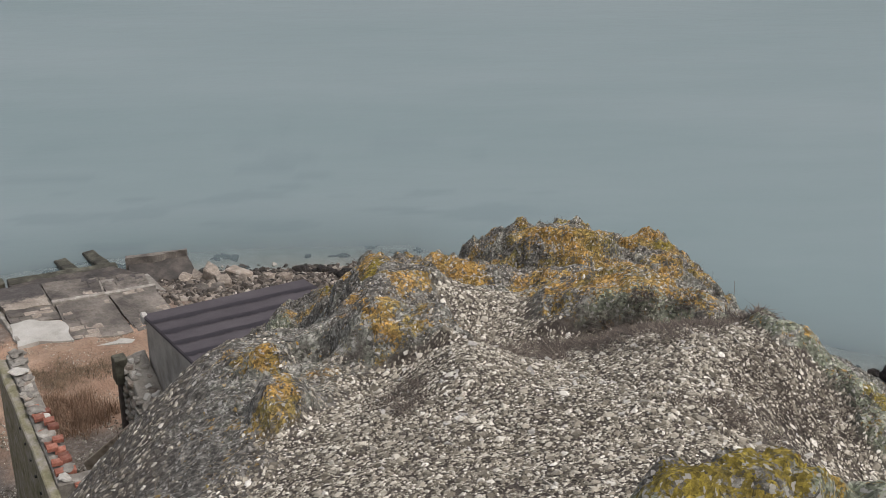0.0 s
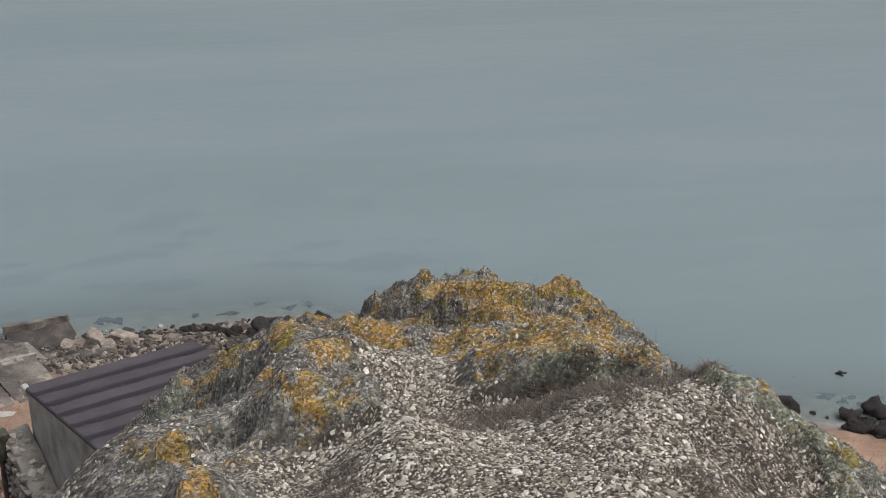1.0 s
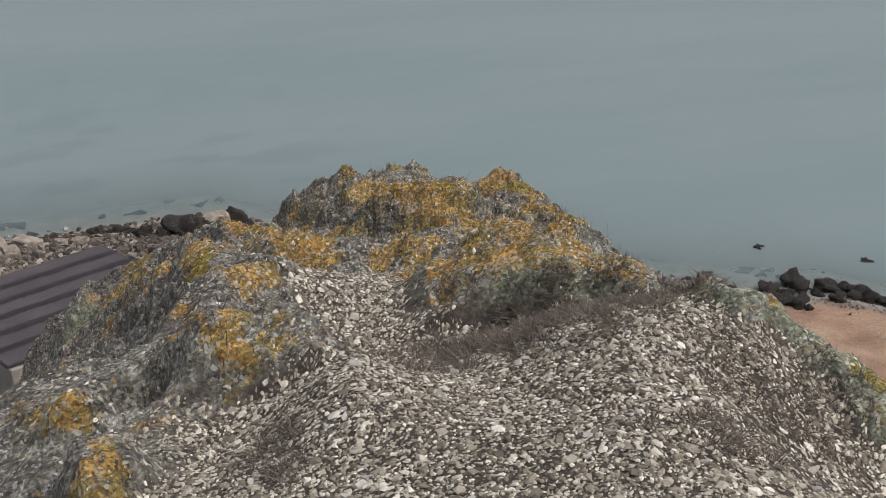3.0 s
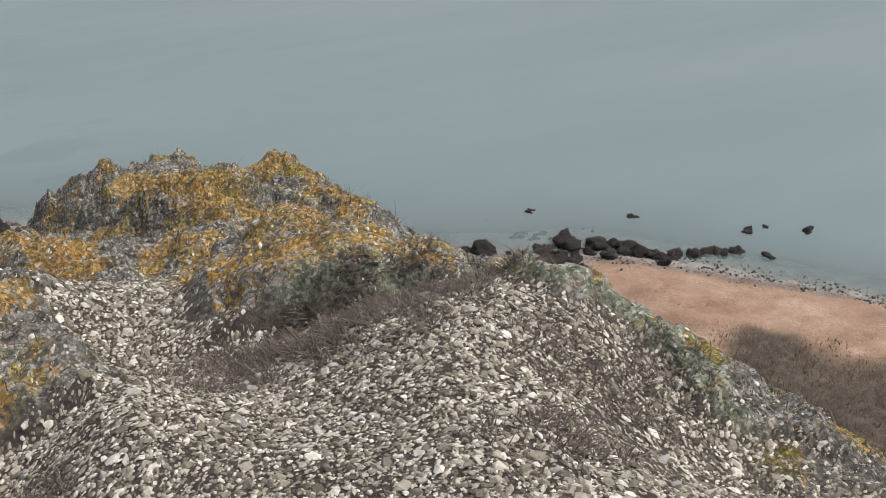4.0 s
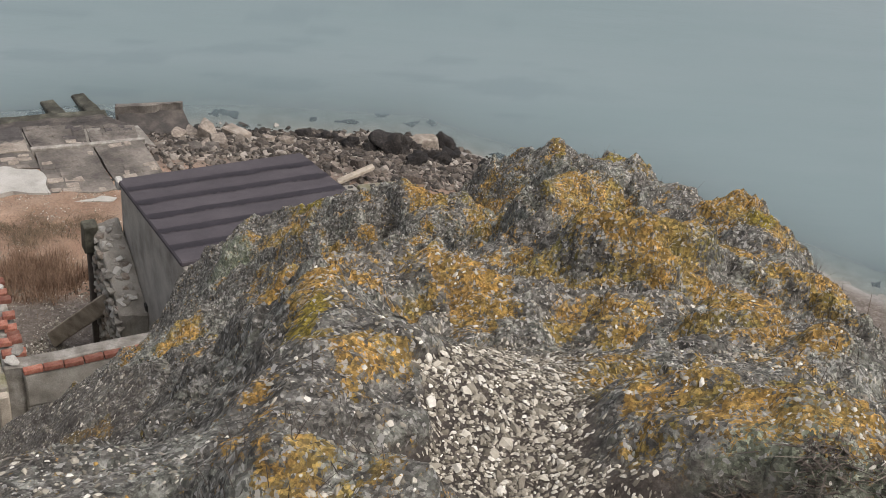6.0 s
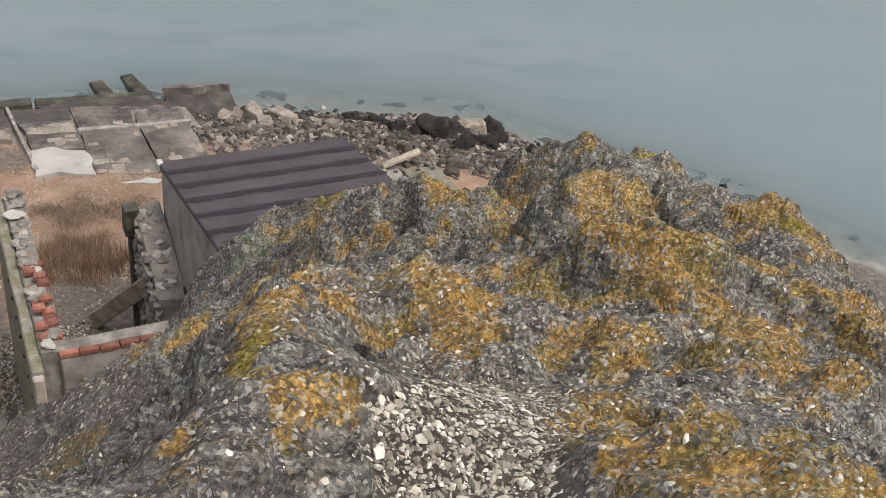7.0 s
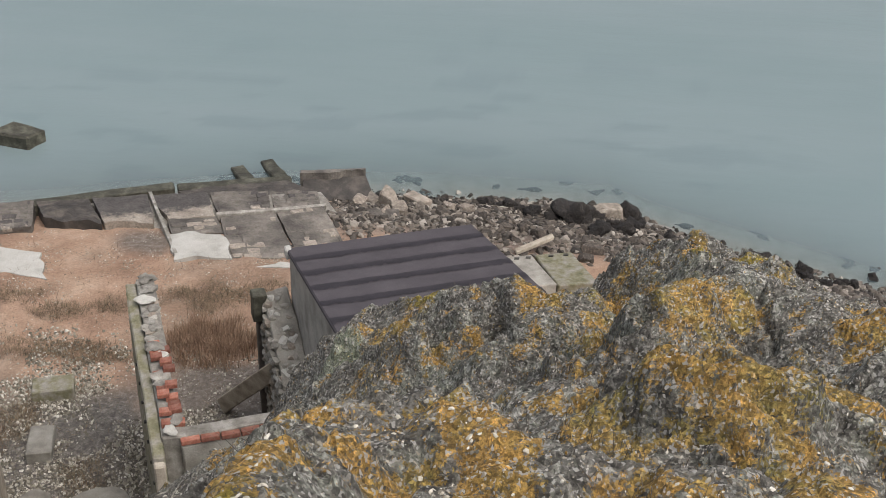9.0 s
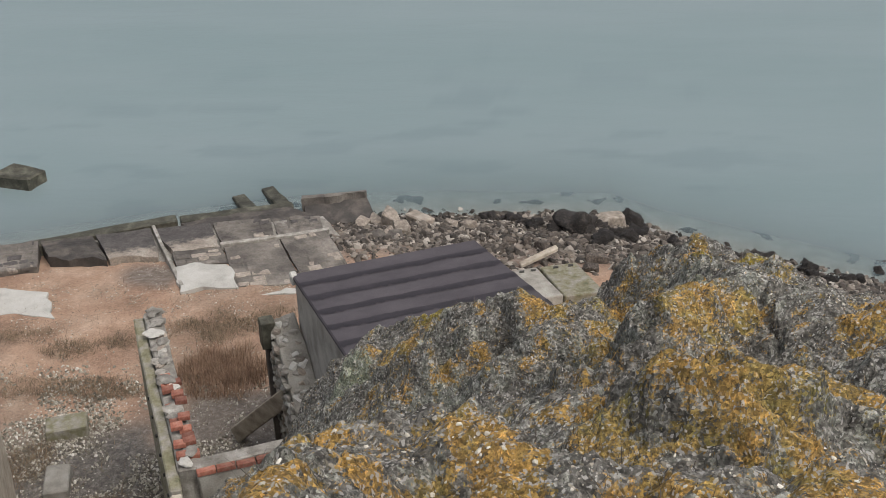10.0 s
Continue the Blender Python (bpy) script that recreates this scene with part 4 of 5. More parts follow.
def shed():
    """A windowless concrete shed with a lean-to roof of felt strips."""
    thing = holder("shed", "small grey concrete shed with a dark felt lean-to roof", "shed")
    wide, deep, rise = 2.89, 3.5, 0.21
    eave = lambda d: 4.42 + rise * d  # noqa: E731
    part("wall", box(at(CORNER, 0.03, 0.05), U, V, 0.2, deep, 0.6, 0, top=[eave(0), eave(0), eave(deep), eave(deep)], bevel=0.015, cuts=3, rough=0.015), RENDER, thing, "streaked grey concrete side wall with a mossy edge")
    part("wall", box(at(CORNER, wide - 0.23, 0.05), U, V, 0.2, deep, 0.6, 0, top=[eave(0), eave(0), eave(deep), eave(deep)], bevel=0.015, cuts=3, rough=0.015), RENDER, thing)
    part("wall", box(at(CORNER, 0.23, 0.06), U, V, wide - 0.46, 0.2, 0.6, 4.42, bevel=0.015), RENDER, thing)
    roof = part("roof", box(at(CORNER, 0, 0), U, V, wide, deep, [eave(0), eave(0), eave(deep), eave(deep)], 0, top=[eave(0) + 0.08, eave(0) + 0.08, eave(deep) + 0.08, eave(deep) + 0.08], bevel=0.02, cuts=7, rough=0.003), FELT, thing, "dark purple-grey roofing felt laid in strips")
    for k in range(5):
        d0 = 0.46 + 0.61 * k
        bm = bmesh.new()
        rows = []
        for i in range(141):
            s = wide * (0.006 + 0.988 * i / 140)
            lo = d0 + 0.03 * noise.noise(Vector((s * 3, k * 7, 0))) + 0.02 * noise.noise(Vector((s * 13, k, 3)))
            hi = d0 + 0.19 + 0.06 * noise.noise(Vector((s * 2.5, k * 5, 4))) + 0.07 * noise.noise(Vector((s * 14, k, 8)))
            rows.append([bm.verts.new((*at(CORNER, s, d), eave(d) + 0.088)) for j, d in enumerate((lo, (lo + hi) / 2, hi))])
        for r, q in zip(rows, rows[1:]):
            for j in (0, 1):
                bm.faces.new((r[j], q[j], q[j + 1], r[j + 1]))
        part("felt_seam", bm, TAR, roof, "black bitumen seam between felt strips")
    part("corner_patch", box(at(CORNER, -0.03, -0.04), U, V, 0.1, 0.16, 4.36, 4.53, bevel=0.02), PALE, thing, "broken white render at the eave corner")
    # no hole is cut: dark blocks on the wall paint the sockets' inner shade
    for d, z in ((1.35, 3.05), (1.95, 2.55)):
        a = at(CORNER, 0.0, d)
        part("socket", box(a, U, V, 0.04, 0.1, z, z + 0.12, bevel=0.01), DARKWOOD_AND_SHADE, thing, "dark square block painted as the shade inside a beam socket")
    return thing


shed()


def stone_wall():
    """The stump of a rubble wall against the shed's side."""
    thing = holder("rubble_wall", "broken rubble stone wall stump leaning against the shed", "wall")
    a = at(CORNER, -0.50, 0.0)
    part("core", box(at(a, 0.12, 0), U, V, 0.40, 1.5, 0.6, 0, top=[3.75, 3.85, 3.05, 3.15], cuts=5, rough=0.05, bevel=0.02), CONCRETE, thing)
    rng = random.Random(4)
    kinds = []
    for k in range(8):
        bm = rubble_mesh(0.1, k + 3, 0.62, 14)
        me = bpy.data.meshes.new("stone")
        bm.to_mesh(me)
        bm.free()
        me.materials.append((MORTAR, PALE, PALESTONE, CONCRETE)[k % 4])
        kinds.append(me)
    z = 1.0
    while z < 3.75:
        d = rng.uniform(0.0, 0.1)
        while d < 1.5 and z < 3.78 - 0.45 * d:
            st = new("stone", kinds[rng.randrange(8)])
            p = at(a, rng.uniform(0.09, 0.125), d)
            st.matrix_basis = pose(p[0], p[1], z + rng.uniform(-0.02, 0.02), rng.uniform(-12, 12), rng.uniform(-12, 12), -66.5 + rng.uniform(-12, 12)) @ Matrix.Diagonal((rng.uniform(0.7, 1.2), 0.8, rng.uniform(0.7, 1.05), 1))
            st.parent = thing
            d += rng.uniform(0.14, 0.24)
        z += 0.125
    for k in range(34):
        st = new("stone", kinds[k % 8])
        d = rng.uniform(0.0, 1.4)
        p = at(a, rng.uniform(0.1, 0.42), d)
        st.matrix_basis = pose(p[0], p[1], 3.77 - 0.45 * d, rng.uniform(-20, 20), rng.uniform(-20, 20), rng.uniform(0, 360)) @ Matrix.Diagonal((0.9, 0.9, 0.7, 1))
        st.parent = thing
    # a solid dark strip stands in for the shaded gap at the wall's end
    part("pilaster", box(at(a, 0.0, -0.10), U, V, 0.16, 0.14, 1.0, 3.6, bevel=0.012, cuts=2, rough=0.03), DARKSLAB_AND_GAP, thing, "dark upright strip painted as the shade in the gap beside the wall")
    part("corbel", box(at(a, -0.06, -0.12), U, V, 0.22, 0.24, 3.35, 3.8, bevel=0.015, cuts=2, rough=0.02), WEEDY, thing, "dark mossy corbel block at the top of the gap strip")
    part("flashing", box(at(a, 0.25, 0.75), U, V, 0.24, 0.06, 3.3, 3.36), CRUST, thing, "short white painted lath")
    return thing


stone_wall()

# the brick wall of the roofless room, parallel to the shed
WALL_A = (-5.36, 17.40)


def brick_mesh():
    bm = hexa([(0, 0, 0), (0.115, 0, 0), (0.115, 0.23, 0), (0, 0.23, 0), (0, 0, 0.07), (0.115, 0, 0.07), (0.115, 0.23, 0.07), (0, 0.23, 0.07)], bevel=0.008, rough=0.004)
    me = bpy.data.meshes.new("brick")
    bm.to_mesh(me)
    bm.free()
    me.materials.append(BRICK)
    return me


BRICK_MESH = brick_mesh()


def brick_wall():
    thing = holder("brick_wall", "tall broken wall of red brick with grey plaster and moss", "wall")
    run = 3.55
    part("plaster_skin", box(at(WALL_A, 0.0, 0.0), U, V, 0.15, run + 0.25, 0.4, 0, top=[4.22, 4.22, 4.05, 4.05], bevel=0.02, cuts=5, rough=0.025), MOSSY, thing, "mossy grey plaster skin of the wall")
    part("core", box(at(WALL_A, 0.152, 0.0), U, V, 0.27, run, 0.4, 0, top=[4.28, 4.28, 4.12, 4.12], bevel=0.02, cuts=5, rough=0.03), MORTAR, thing)
    part("end_post", box(at(WALL_A, 0.0, run + 0.252), U, V, 0.14, 0.12, 0.4, 4.0, bevel=0.02, cuts=3, rough=0.02), WOOD, thing, "weathered timber post at the wall end")
    rng = random.Random(9)
    for i in range(11):
        for j in (0, 1):
            d = 1.6 + i * 0.165
            if rng.random() < 0.12 or (j == 0 and i in (3, 8)):
                continue
            p = at(WALL_A, 0.17 + 0.125 * j + rng.uniform(-0.01, 0.01), d)
            br = new("brick", BRICK_MESH)
            z = 4.27 - 0.045 * d + rng.uniform(-0.02, 0.02) + (0.05 if rng.random() < 0.3 else 0)
            br.matrix_basis = Matrix.Translation((p[0], p[1], z)) @ pose(0, 0, 0, rng.uniform(-5, 5), rng.uniform(-5, 5), -66.5 + rng.uniform(-8, 8)) @ Matrix.Diagonal((1, 0.66, 1, 1))
            br.parent = thing
    for i, (d, s) in enumerate(((0.1, 1.3), (0.35, 1.1), (0.6, 1.2), (0.85, 1.0), (1.3, 0.8), (1.75, 1.1), (1.95, 0.9), (2.4, 1.2), (2.55, 0.9), (3.3, 1.1), (3.45, 0.9))):
        p = at(WALL_A, 0.29 + 0.05 * math.sin(i * 2.3), d)
        part("mortar_lump", _placed(boulder_mesh(0.1 * s, i + 2, 0.38, 2, 0.4), p, 4.32 - 0.045 * d), PALE if i % 4 == 2 else MORTAR, thing, "pale lump of mortar")
    for i in range(22):
        d = rng.uniform(0.0, 1.75)
        p = at(WALL_A, rng.uniform(0.18, 0.38), d)
        part("mortar_lump", _placed(boulder_mesh(rng.uniform(0.05, 0.085), i + 31, 0.4, 2, 0.35), p, 4.29 - 0.045 * d, rng.uniform(0, 360)), (MORTAR, PALESTONE, MORTAR, CONCRETE)[i % 4], thing)
    for i in range(7):
        d = 1.75 + 0.29 * i
        part("bolt", box(at(WALL_A, -0.02, d), U, V, 0.06, 0.035, 4.0 - 0.25 * i * 0.4, 4.03 - 0.25 * i * 0.4), DARKWOOD_AND_SHADE, thing, "dark iron stub")
    return thing


def _placed(bm, p, z, turn=0):
    bmesh.ops.transform(bm, matrix=pose(p[0], p[1], z, 0, 0, turn), verts=bm.verts)
    return bm


brick_wall()


def cross_wall():
    """The wall that closes the room towards the cliff: a lintel on blocks."""
    thing = holder("cross_wall", "grey concrete lintel wall capped with a row of red brick", "wall")
    a = at(WALL_A, 0.36, 3.38)
    part("lintel", box(a, U, V, 2.3, 0.26, 3.52, 4.02, bevel=0.02, cuts=3, rough=0.02), CONCRETE, thing)
    part("cap", box(at(a, 0.0, -0.02), U, V, 2.3, 0.20, 4.024, 4.12, bevel=0.02, cuts=4, rough=0.02), MORTAR, thing)
    rng = random.Random(12)
    for i in range(9):
        p = at(a, 0.0 + 0.245 * i, 0.19)
        br = new("brick", BRICK_MESH)
        br.matrix_basis = pose(p[0], p[1], 4.03 + rng.uniform(0, 0.02), 0, 0, 23.5 - 90 + rng.uniform(-3, 3)) @ Matrix.Diagonal((0.8, 1.0, 1, 1))
        br.parent = thing
    part("block", box(at(a, 0.0, 0.02), U, V, 0.5, 0.22, 0.6, 3.5, bevel=0.02, cuts=2, rough=0.02), CONCRETE, thing)
    part("block", box(at(a, 0.68, 0.02), U, V, 1.6, 0.22, 0.6, 3.5, bevel=0.02, cuts=2, rough=0.02), CONCRETE, thing)
    return thing


cross_wall()

side_wall = holder("garden_wall", "low mossy rendered wall beside the yard", "wall")
SIDE_A = at((-6.85, 15.79), -0.36, -0.15)
part("body", box(SIDE_A, U, V, 0.34, 3.2, 0.4, 3.86, bevel=0.02, cuts=5, rough=0.03), WOOD, side_wall, "weathered grey boarded side")
part("coping", box(at(SIDE_A, 0.0, 0.0), U, V, 0.26, 3.2, 3.864, 3.98, bevel=0.03, cuts=5, rough=0.03), MOSSY, side_wall, "mossy yellow-green coping")

beam = tagged(part("fallen_beam", hexa([(-4.36, 18.35, 1.22), (-3.12, 17.35, 2.82), (-3.02, 17.52, 2.82), (-4.26, 18.52, 1.22), (-4.44, 18.30, 1.56), (-3.2, 17.3, 3.16), (-3.10, 17.47, 3.16), (-4.34, 18.47, 1.56)], bevel=0.02, cuts=2, rough=0.01), WOOD), "grey weathered beam leaning against the shed wall", "beam")

for k, (x, y, lx, ly, turn, h) in enumerate(((-7.25, 18.5, 0.66, 0.42, 20, 0.42), (-6.90, 17.1, 0.38, 0.68, 16, 0.42))):
    bm = hexa([(-lx / 2, -ly / 2, 0), (lx / 2, -ly / 2, 0), (lx / 2, ly / 2, 0), (-lx / 2, ly / 2, 0), (-lx / 2, -ly / 2, h), (lx / 2, -ly / 2, h), (lx / 2, ly / 2, h), (-lx / 2, ly / 2, h)], bevel=0.02, cuts=2, rough=0.015, seed=k)
    ob = tagged(part("concrete_block", bm, CONCRETE if k else MOSSY), "weathered concrete block standing in the weedy yard", "block", "blocks in the yard")
    ob.matrix_basis = pose(x, y, 1.02, 0, 0, turn)

slab_floor = holder("floor_slab", "cracked pale concrete floor slab in the yard", "slab")
for k, (a, b) in enumerate(((-6.85, -6.15), (-6.12, -5.0))):
    bm = bmesh.new()
    rim = []
    for i in range(28):
        t = i / 28 * 2 * math.pi
        x = (a + b) / 2 + (b - a) / 2 * max(-1, min(1, 1.25 * math.cos(t)))
        y = 15.05 + (1.05 + 0.08 * noise.noise(Vector((t * 2, k, 0)))) * math.sin(t) + 0.2 * (x + 6.1)
        rim.append(bm.verts.new((x, y, 1.40)))
    top = bm.faces.new(rim)
    ext = bmesh.ops.extrude_face_region(bm, geom=[top])
    for w in ext["geom"]:
        if isinstance(w, bmesh.types.BMVert):
            w.co.z -= 0.5
    bmesh.ops.recalc_face_normals(bm, faces=list(bm.faces))
    part("slab_piece", bm, CONCRETE, slab_floor)

# ---- sea wall and broken revetment slabs ----
sea_wall = holder("sea_wall", "low dark mossy concrete sea wall along the water", "sea wall")
WALL_LINE = ((-26.0, 19.5), (-16.0, 23.2), (-11.17, 25.0), (-7.7, 26.62))
for k, ((x0, y0), (x1, y1)) in enumerate(zip(WALL_LINE, WALL_LINE[1:])):
    n = Vector((-(y1 - y0), x1 - x0, 0)).normalized() * 0.3
    z = 0.88 - 0.02 * k
    part("coping", hexa([(x0, y0, -1), (x1, y1, -1), (x1 + n.x, y1 + n.y, -1), (x0 + n.x, y0 + n.y, -1), (x0, y0, z), (x1, y1, z), (x1 + n.x, y1 + n.y, z), (x0 + n.x, y0 + n.y, z)], bevel=0.03, cuts=5, rough=0.03, seed=k), WEEDY, sea_wall)
part("coping", hexa([(-7.62, 26.58, -1), (-5.2, 27.45, -1), (-5.3, 27.72, -1), (-7.72, 26.85, -1), (-7.62, 26.58, 0.82), (-5.2, 27.45, 0.78), (-5.3, 27.72, 0.78), (-7.72, 26.85, 0.82)], bevel=0.03, cuts=3, rough=0.03), WEEDY, sea_wall)


def broken_plate(corners, zs, thick, seed, rough, ragged):
    """A plate on four corners whose rim is broken off unevenly and whose top is worn and pitted."""
    nu, nv = 26, 18
    (ax, ay), (bx, by), (cx, cy), (dx, dy) = corners
    bm = bmesh.new()
    top, low = [], []
    for j in range(nv + 1):
        t = j / nv
        row, under = [], []
        for i in range(nu + 1):
            q = i / nu
            x = (ax + (bx - ax) * q) * (1 - t) + (dx + (cx - dx) * q) * t
            y = (ay + (by - ay) * q) * (1 - t) + (dy + (cy - dy) * q) * t
            h = (zs[0] + (zs[1] - zs[0]) * q) * (1 - t) + (zs[3] + (zs[2] - zs[3]) * q) * t
            v = Vector((x, y, seed * 3.7))
            bite = ragged * max(t**3, 0.1 * abs(2 * q - 1) ** 3)
            n1 = noise.noise_vector(v * 1.6) * bite + noise.noise_vector(v * 5.0) * bite * 0.5
            h += rough * (noise.noise(v * 2.2) + 0.5 * noise.noise(v * 7.0) + 0.25 * noise.noise(v * 17.0))
            row.append(bm.verts.new((x + n1.x, y + n1.y, h)))
            under.append(bm.verts.new((x + n1.x * 0.6, y + n1.y * 0.6, h - thick)))
        top.append(row)
        low.append(under)
    for j in range(nv):
        for i in range(nu):
            bm.faces.new((top[j][i], top[j][i + 1], top[j + 1][i + 1], top[j + 1][i]))
    rim = [(0, i) for i in range(nu)] + [(j, nu) for j in range(nv)] + [(nv, nu - i) for i in range(nu)] + [(nv - j, 0) for j in range(nv)]
    for (j, i), (q, p) in zip(rim, rim[1:] + rim[:1]):
        bm.faces.new((top[j][i], low[j][i], low[q][p], top[q][p]))
    bmesh.ops.recalc_face_normals(bm, faces=list(bm.faces))
    return bm


def slab(corners, z, thick, mat, label, seed, rough=0.05, tilt=0.0):
    """A broken revetment slab from four corners (seaward pair first)."""
    z = z + 0.05
    zs = (z - tilt, z - tilt, z + tilt, z + tilt)
    paved = label == STONEL
    ob = tagged(part("revetment_slab", broken_plate(corners, zs, thick, seed, rough * 0.7, 0.06 if paved else 0.14), SLAB if paved else mat), label, "slab", "slabs behind the sea wall")
    if paved:
        # setts that the worn screed has laid bare
        rng = random.Random(seed)
        (ax, ay), (bx, by), (cx, cy), (dx, dy) = corners
        wide, deep = math.hypot(bx - ax, by - ay), math.hypot(dx - ax, dy - ay)
        rows = max(3, round(deep / 0.2))
        point = lambda s, t: Vector(((ax + (bx - ax) * s) * (1 - t) + (dx + (cx - dx) * s) * t, (ay + (by - ay) * s) * (1 - t) + (dy + (cy - dy) * s) * t, 0))  # noqa: E731
        for r in range(rows):
            s = 0.03
            while s < 0.93:
                e = min(0.97, s + rng.uniform(0.16, 0.36) / wide)
                t0, t1 = (r + 0.06) / rows, (r + 0.95) / rows
                mid = point((s + e) / 2, (t0 + t1) / 2)
                bare = noise.noise(Vector((mid.x * 1.1, mid.y * 1.1, seed))) > -0.12
                if bare and rng.random() > 0.08:
                    gap = 0.008 / wide
                    v = Vector((mid.x, mid.y, seed * 3.7))
                    h = z + rough * 0.7 * (noise.noise(v * 2.2) + 0.5 * noise.noise(v * 7.0)) + rng.uniform(-0.004, 0.022) + (t0 + t1 - 1) * tilt
                    foot = [point(s + gap, t0), point(e - gap, t0), point(e - gap, t1), point(s + gap, t1)]
                    part("paving_stone", hexa([p + Vector((0, 0, h - 0.1)) for p in foot] + [p + Vector((rng.uniform(-0.02, 0.02), rng.uniform(-0.02, 0.02), h)) for p in foot], bevel=0.018), SLAB if rng.random() < 0.6 else STAINED, ob)
                s = e
    return ob


GREYL, DARKL, STONEL = "pale worn concrete slab behind the sea wall", "dark wet broken concrete slab behind the sea wall", "rough stone-paved revetment slab"
slab(((-9.2, 25.4), (-4.4, 26.7), (-3.0, 24.3), (-7.3, 24.3)), 0.90, 0.4, MORTAR, "grey mortar bed under the revetment slabs", 15, 0.03)
slab(((-12.3, 24.5), (-10.35, 25.2), (-9.95, 24.1), (-11.6, 23.5)), 1.0, 0.5, STAINED, STONEL, 1)
slab(((-10.3, 25.2), (-9.25, 25.5), (-8.55, 24.35), (-9.8, 24.4)), 1.02, 0.35, DARKSLAB_AND_GAP, DARKL, 2, 0.09, 0.03)
slab(((-9.2, 25.55), (-8.06, 25.88), (-7.5, 24.55), (-8.5, 24.4)), 1.0, 0.3, STAINED, GREYL, 3, 0.05, 0.04)
slab(((-8.0, 25.9), (-6.83, 26.18), (-6.3, 25.0), (-7.3, 24.75)), 1.0, 0.3, STAINED, GREYL, 4, 0.04, 0.04)
slab(((-6.77, 26.2), (-5.55, 26.5), (-5.2, 25.36), (-6.22, 25.0)), 0.98, 0.3, STAINED, STONEL, 5, 0.06, 0.03)
slab(((-5.5, 26.5), (-4.5, 26.75), (-4.2, 25.8), (-5.12, 25.4)), 0.94, 0.3, STAINED, STONEL, 6, 0.08, 0.03)
slab(((-7.25, 24.7), (-6.28, 24.95), (-5.95, 24.4), (-6.95, 24.0)), 1.06, 0.3, STAINED, STONEL, 7, 0.05)
slab(((-6.2, 24.95), (-5.12, 25.35), (-4.3, 23.6), (-5.55, 23.3)), 1.08, 0.3, STAINED, STONEL, 8, 0.05)
slab(((-5.08, 25.35), (-4.15, 25.72), (-3.3, 24.0), (-4.24, 23.6)), 1.08, 0.3, STAINED, STONEL, 9, 0.05)
slab(((-4.1, 25.75), (-2.6, 26.2), (-2.2, 24.6), (-3.2, 24.0)), 0.9, 0.3, STAINED, STONEL, 10, 0.1)
slab(((-7.6, 26.52), (-5.3, 27.36), (-4.6, 26.9), (-6.9, 26.24)), 0.78, 0.5, DARKSLAB_AND_GAP, DARKL, 14, 0.08)
slab(((-5.0, 27.55), (-3.58, 27.85), (-3.3, 27.3), (-4.85, 26.9)), 0.64, 0.4, DARKSLAB_AND_GAP, "tilted dark concrete slab at the water's edge", 11, 0.04, -0.14)
slab(((-5.05, 27.62), (-3.6, 27.95), (-3.58, 27.86), (-5.0, 27.53)), 0.93, 0.6, SLAB, "upright weathered concrete kerb at the water's edge", 12, 0.02)


def plaster_patch(points, seed):
    """A pale floor remnant with a broken outline."""
    bm = bmesh.new()
    c = Vector((sum(p[0] for p in points) / len(points), sum(p[1] for p in points) / len(points), 0))
    rim = []
    for i, p in enumerate(points):
        q = points[(i + 1) % len(points)]
        for s in (0, 0.2, 0.4, 0.6, 0.8):
            v = Vector((p[0] + (q[0] - p[0]) * s, p[1] + (q[1] - p[1]) * s, 0))
            v += (v - c).normalized() * 0.12 * noise.noise(v * 3 + Vector((seed, 0, 0)))
            rim.append(bm.verts.new((v.x, v.y, 1.17)))
    top = bm.faces.new(rim)
    ext = bmesh.ops.extrude_face_region(bm, geom=[top])
    for w in ext["geom"]:
        if isinstance(w, bmesh.types.BMVert):
            w.co.z -= 0.3
    bmesh.ops.recalc_face_normals(bm, faces=list(bm.faces))
    return tagged(part("plaster_floor", bm, PALE), "pale whitish floor remnant lying on orange gravel", "slab", "pale floor remnants")


plaster_patch(((-6.98, 24.0), (-6.5, 24.2), (-5.95, 24.2), (-5.47, 23.25), (-6.2, 23.25), (-6.6, 23.05)), 1)
plaster_patch(((-11.2, 22.9), (-10.2, 23.0), (-9.25, 22.92), (-8.8, 22.0), (-9.6, 22.1), (-10.9, 21.9)), 5)
plaster_patch(((-5.0, 23.0), (-4.55, 23.25), (-4.2, 23.25), (-4.3, 23.1)), 8)

tagged(part("kerb_strip", hexa([(-8.08, 25.95, 0.9), (-8.0, 25.97, 0.9), (-6.62, 23.3, 1.0), (-6.72, 23.27, 1.0), (-8.08, 25.95, 1.05), (-8.0, 25.97, 1.05), (-6.62, 23.3, 1.18), (-6.70, 23.27, 1.18)], bevel=0.01, cuts=2, rough=0.02), MORTAR), "thin pale concrete strip between slabs", "kerb")
tagged(part("kerb_strip", hexa([(-6.25, 24.9, 0.9), (-4.1, 25.72, 0.9), (-4.14, 25.84, 0.9), (-6.29, 25.02, 0.9), (-6.25, 24.9, 1.2), (-4.1, 25.72, 1.16), (-4.14, 25.83, 1.16), (-6.29, 25.01, 1.2)], bevel=0.01, cuts=3, rough=0.03), MORTAR), "thin pale concrete strip between slabs", "kerb")

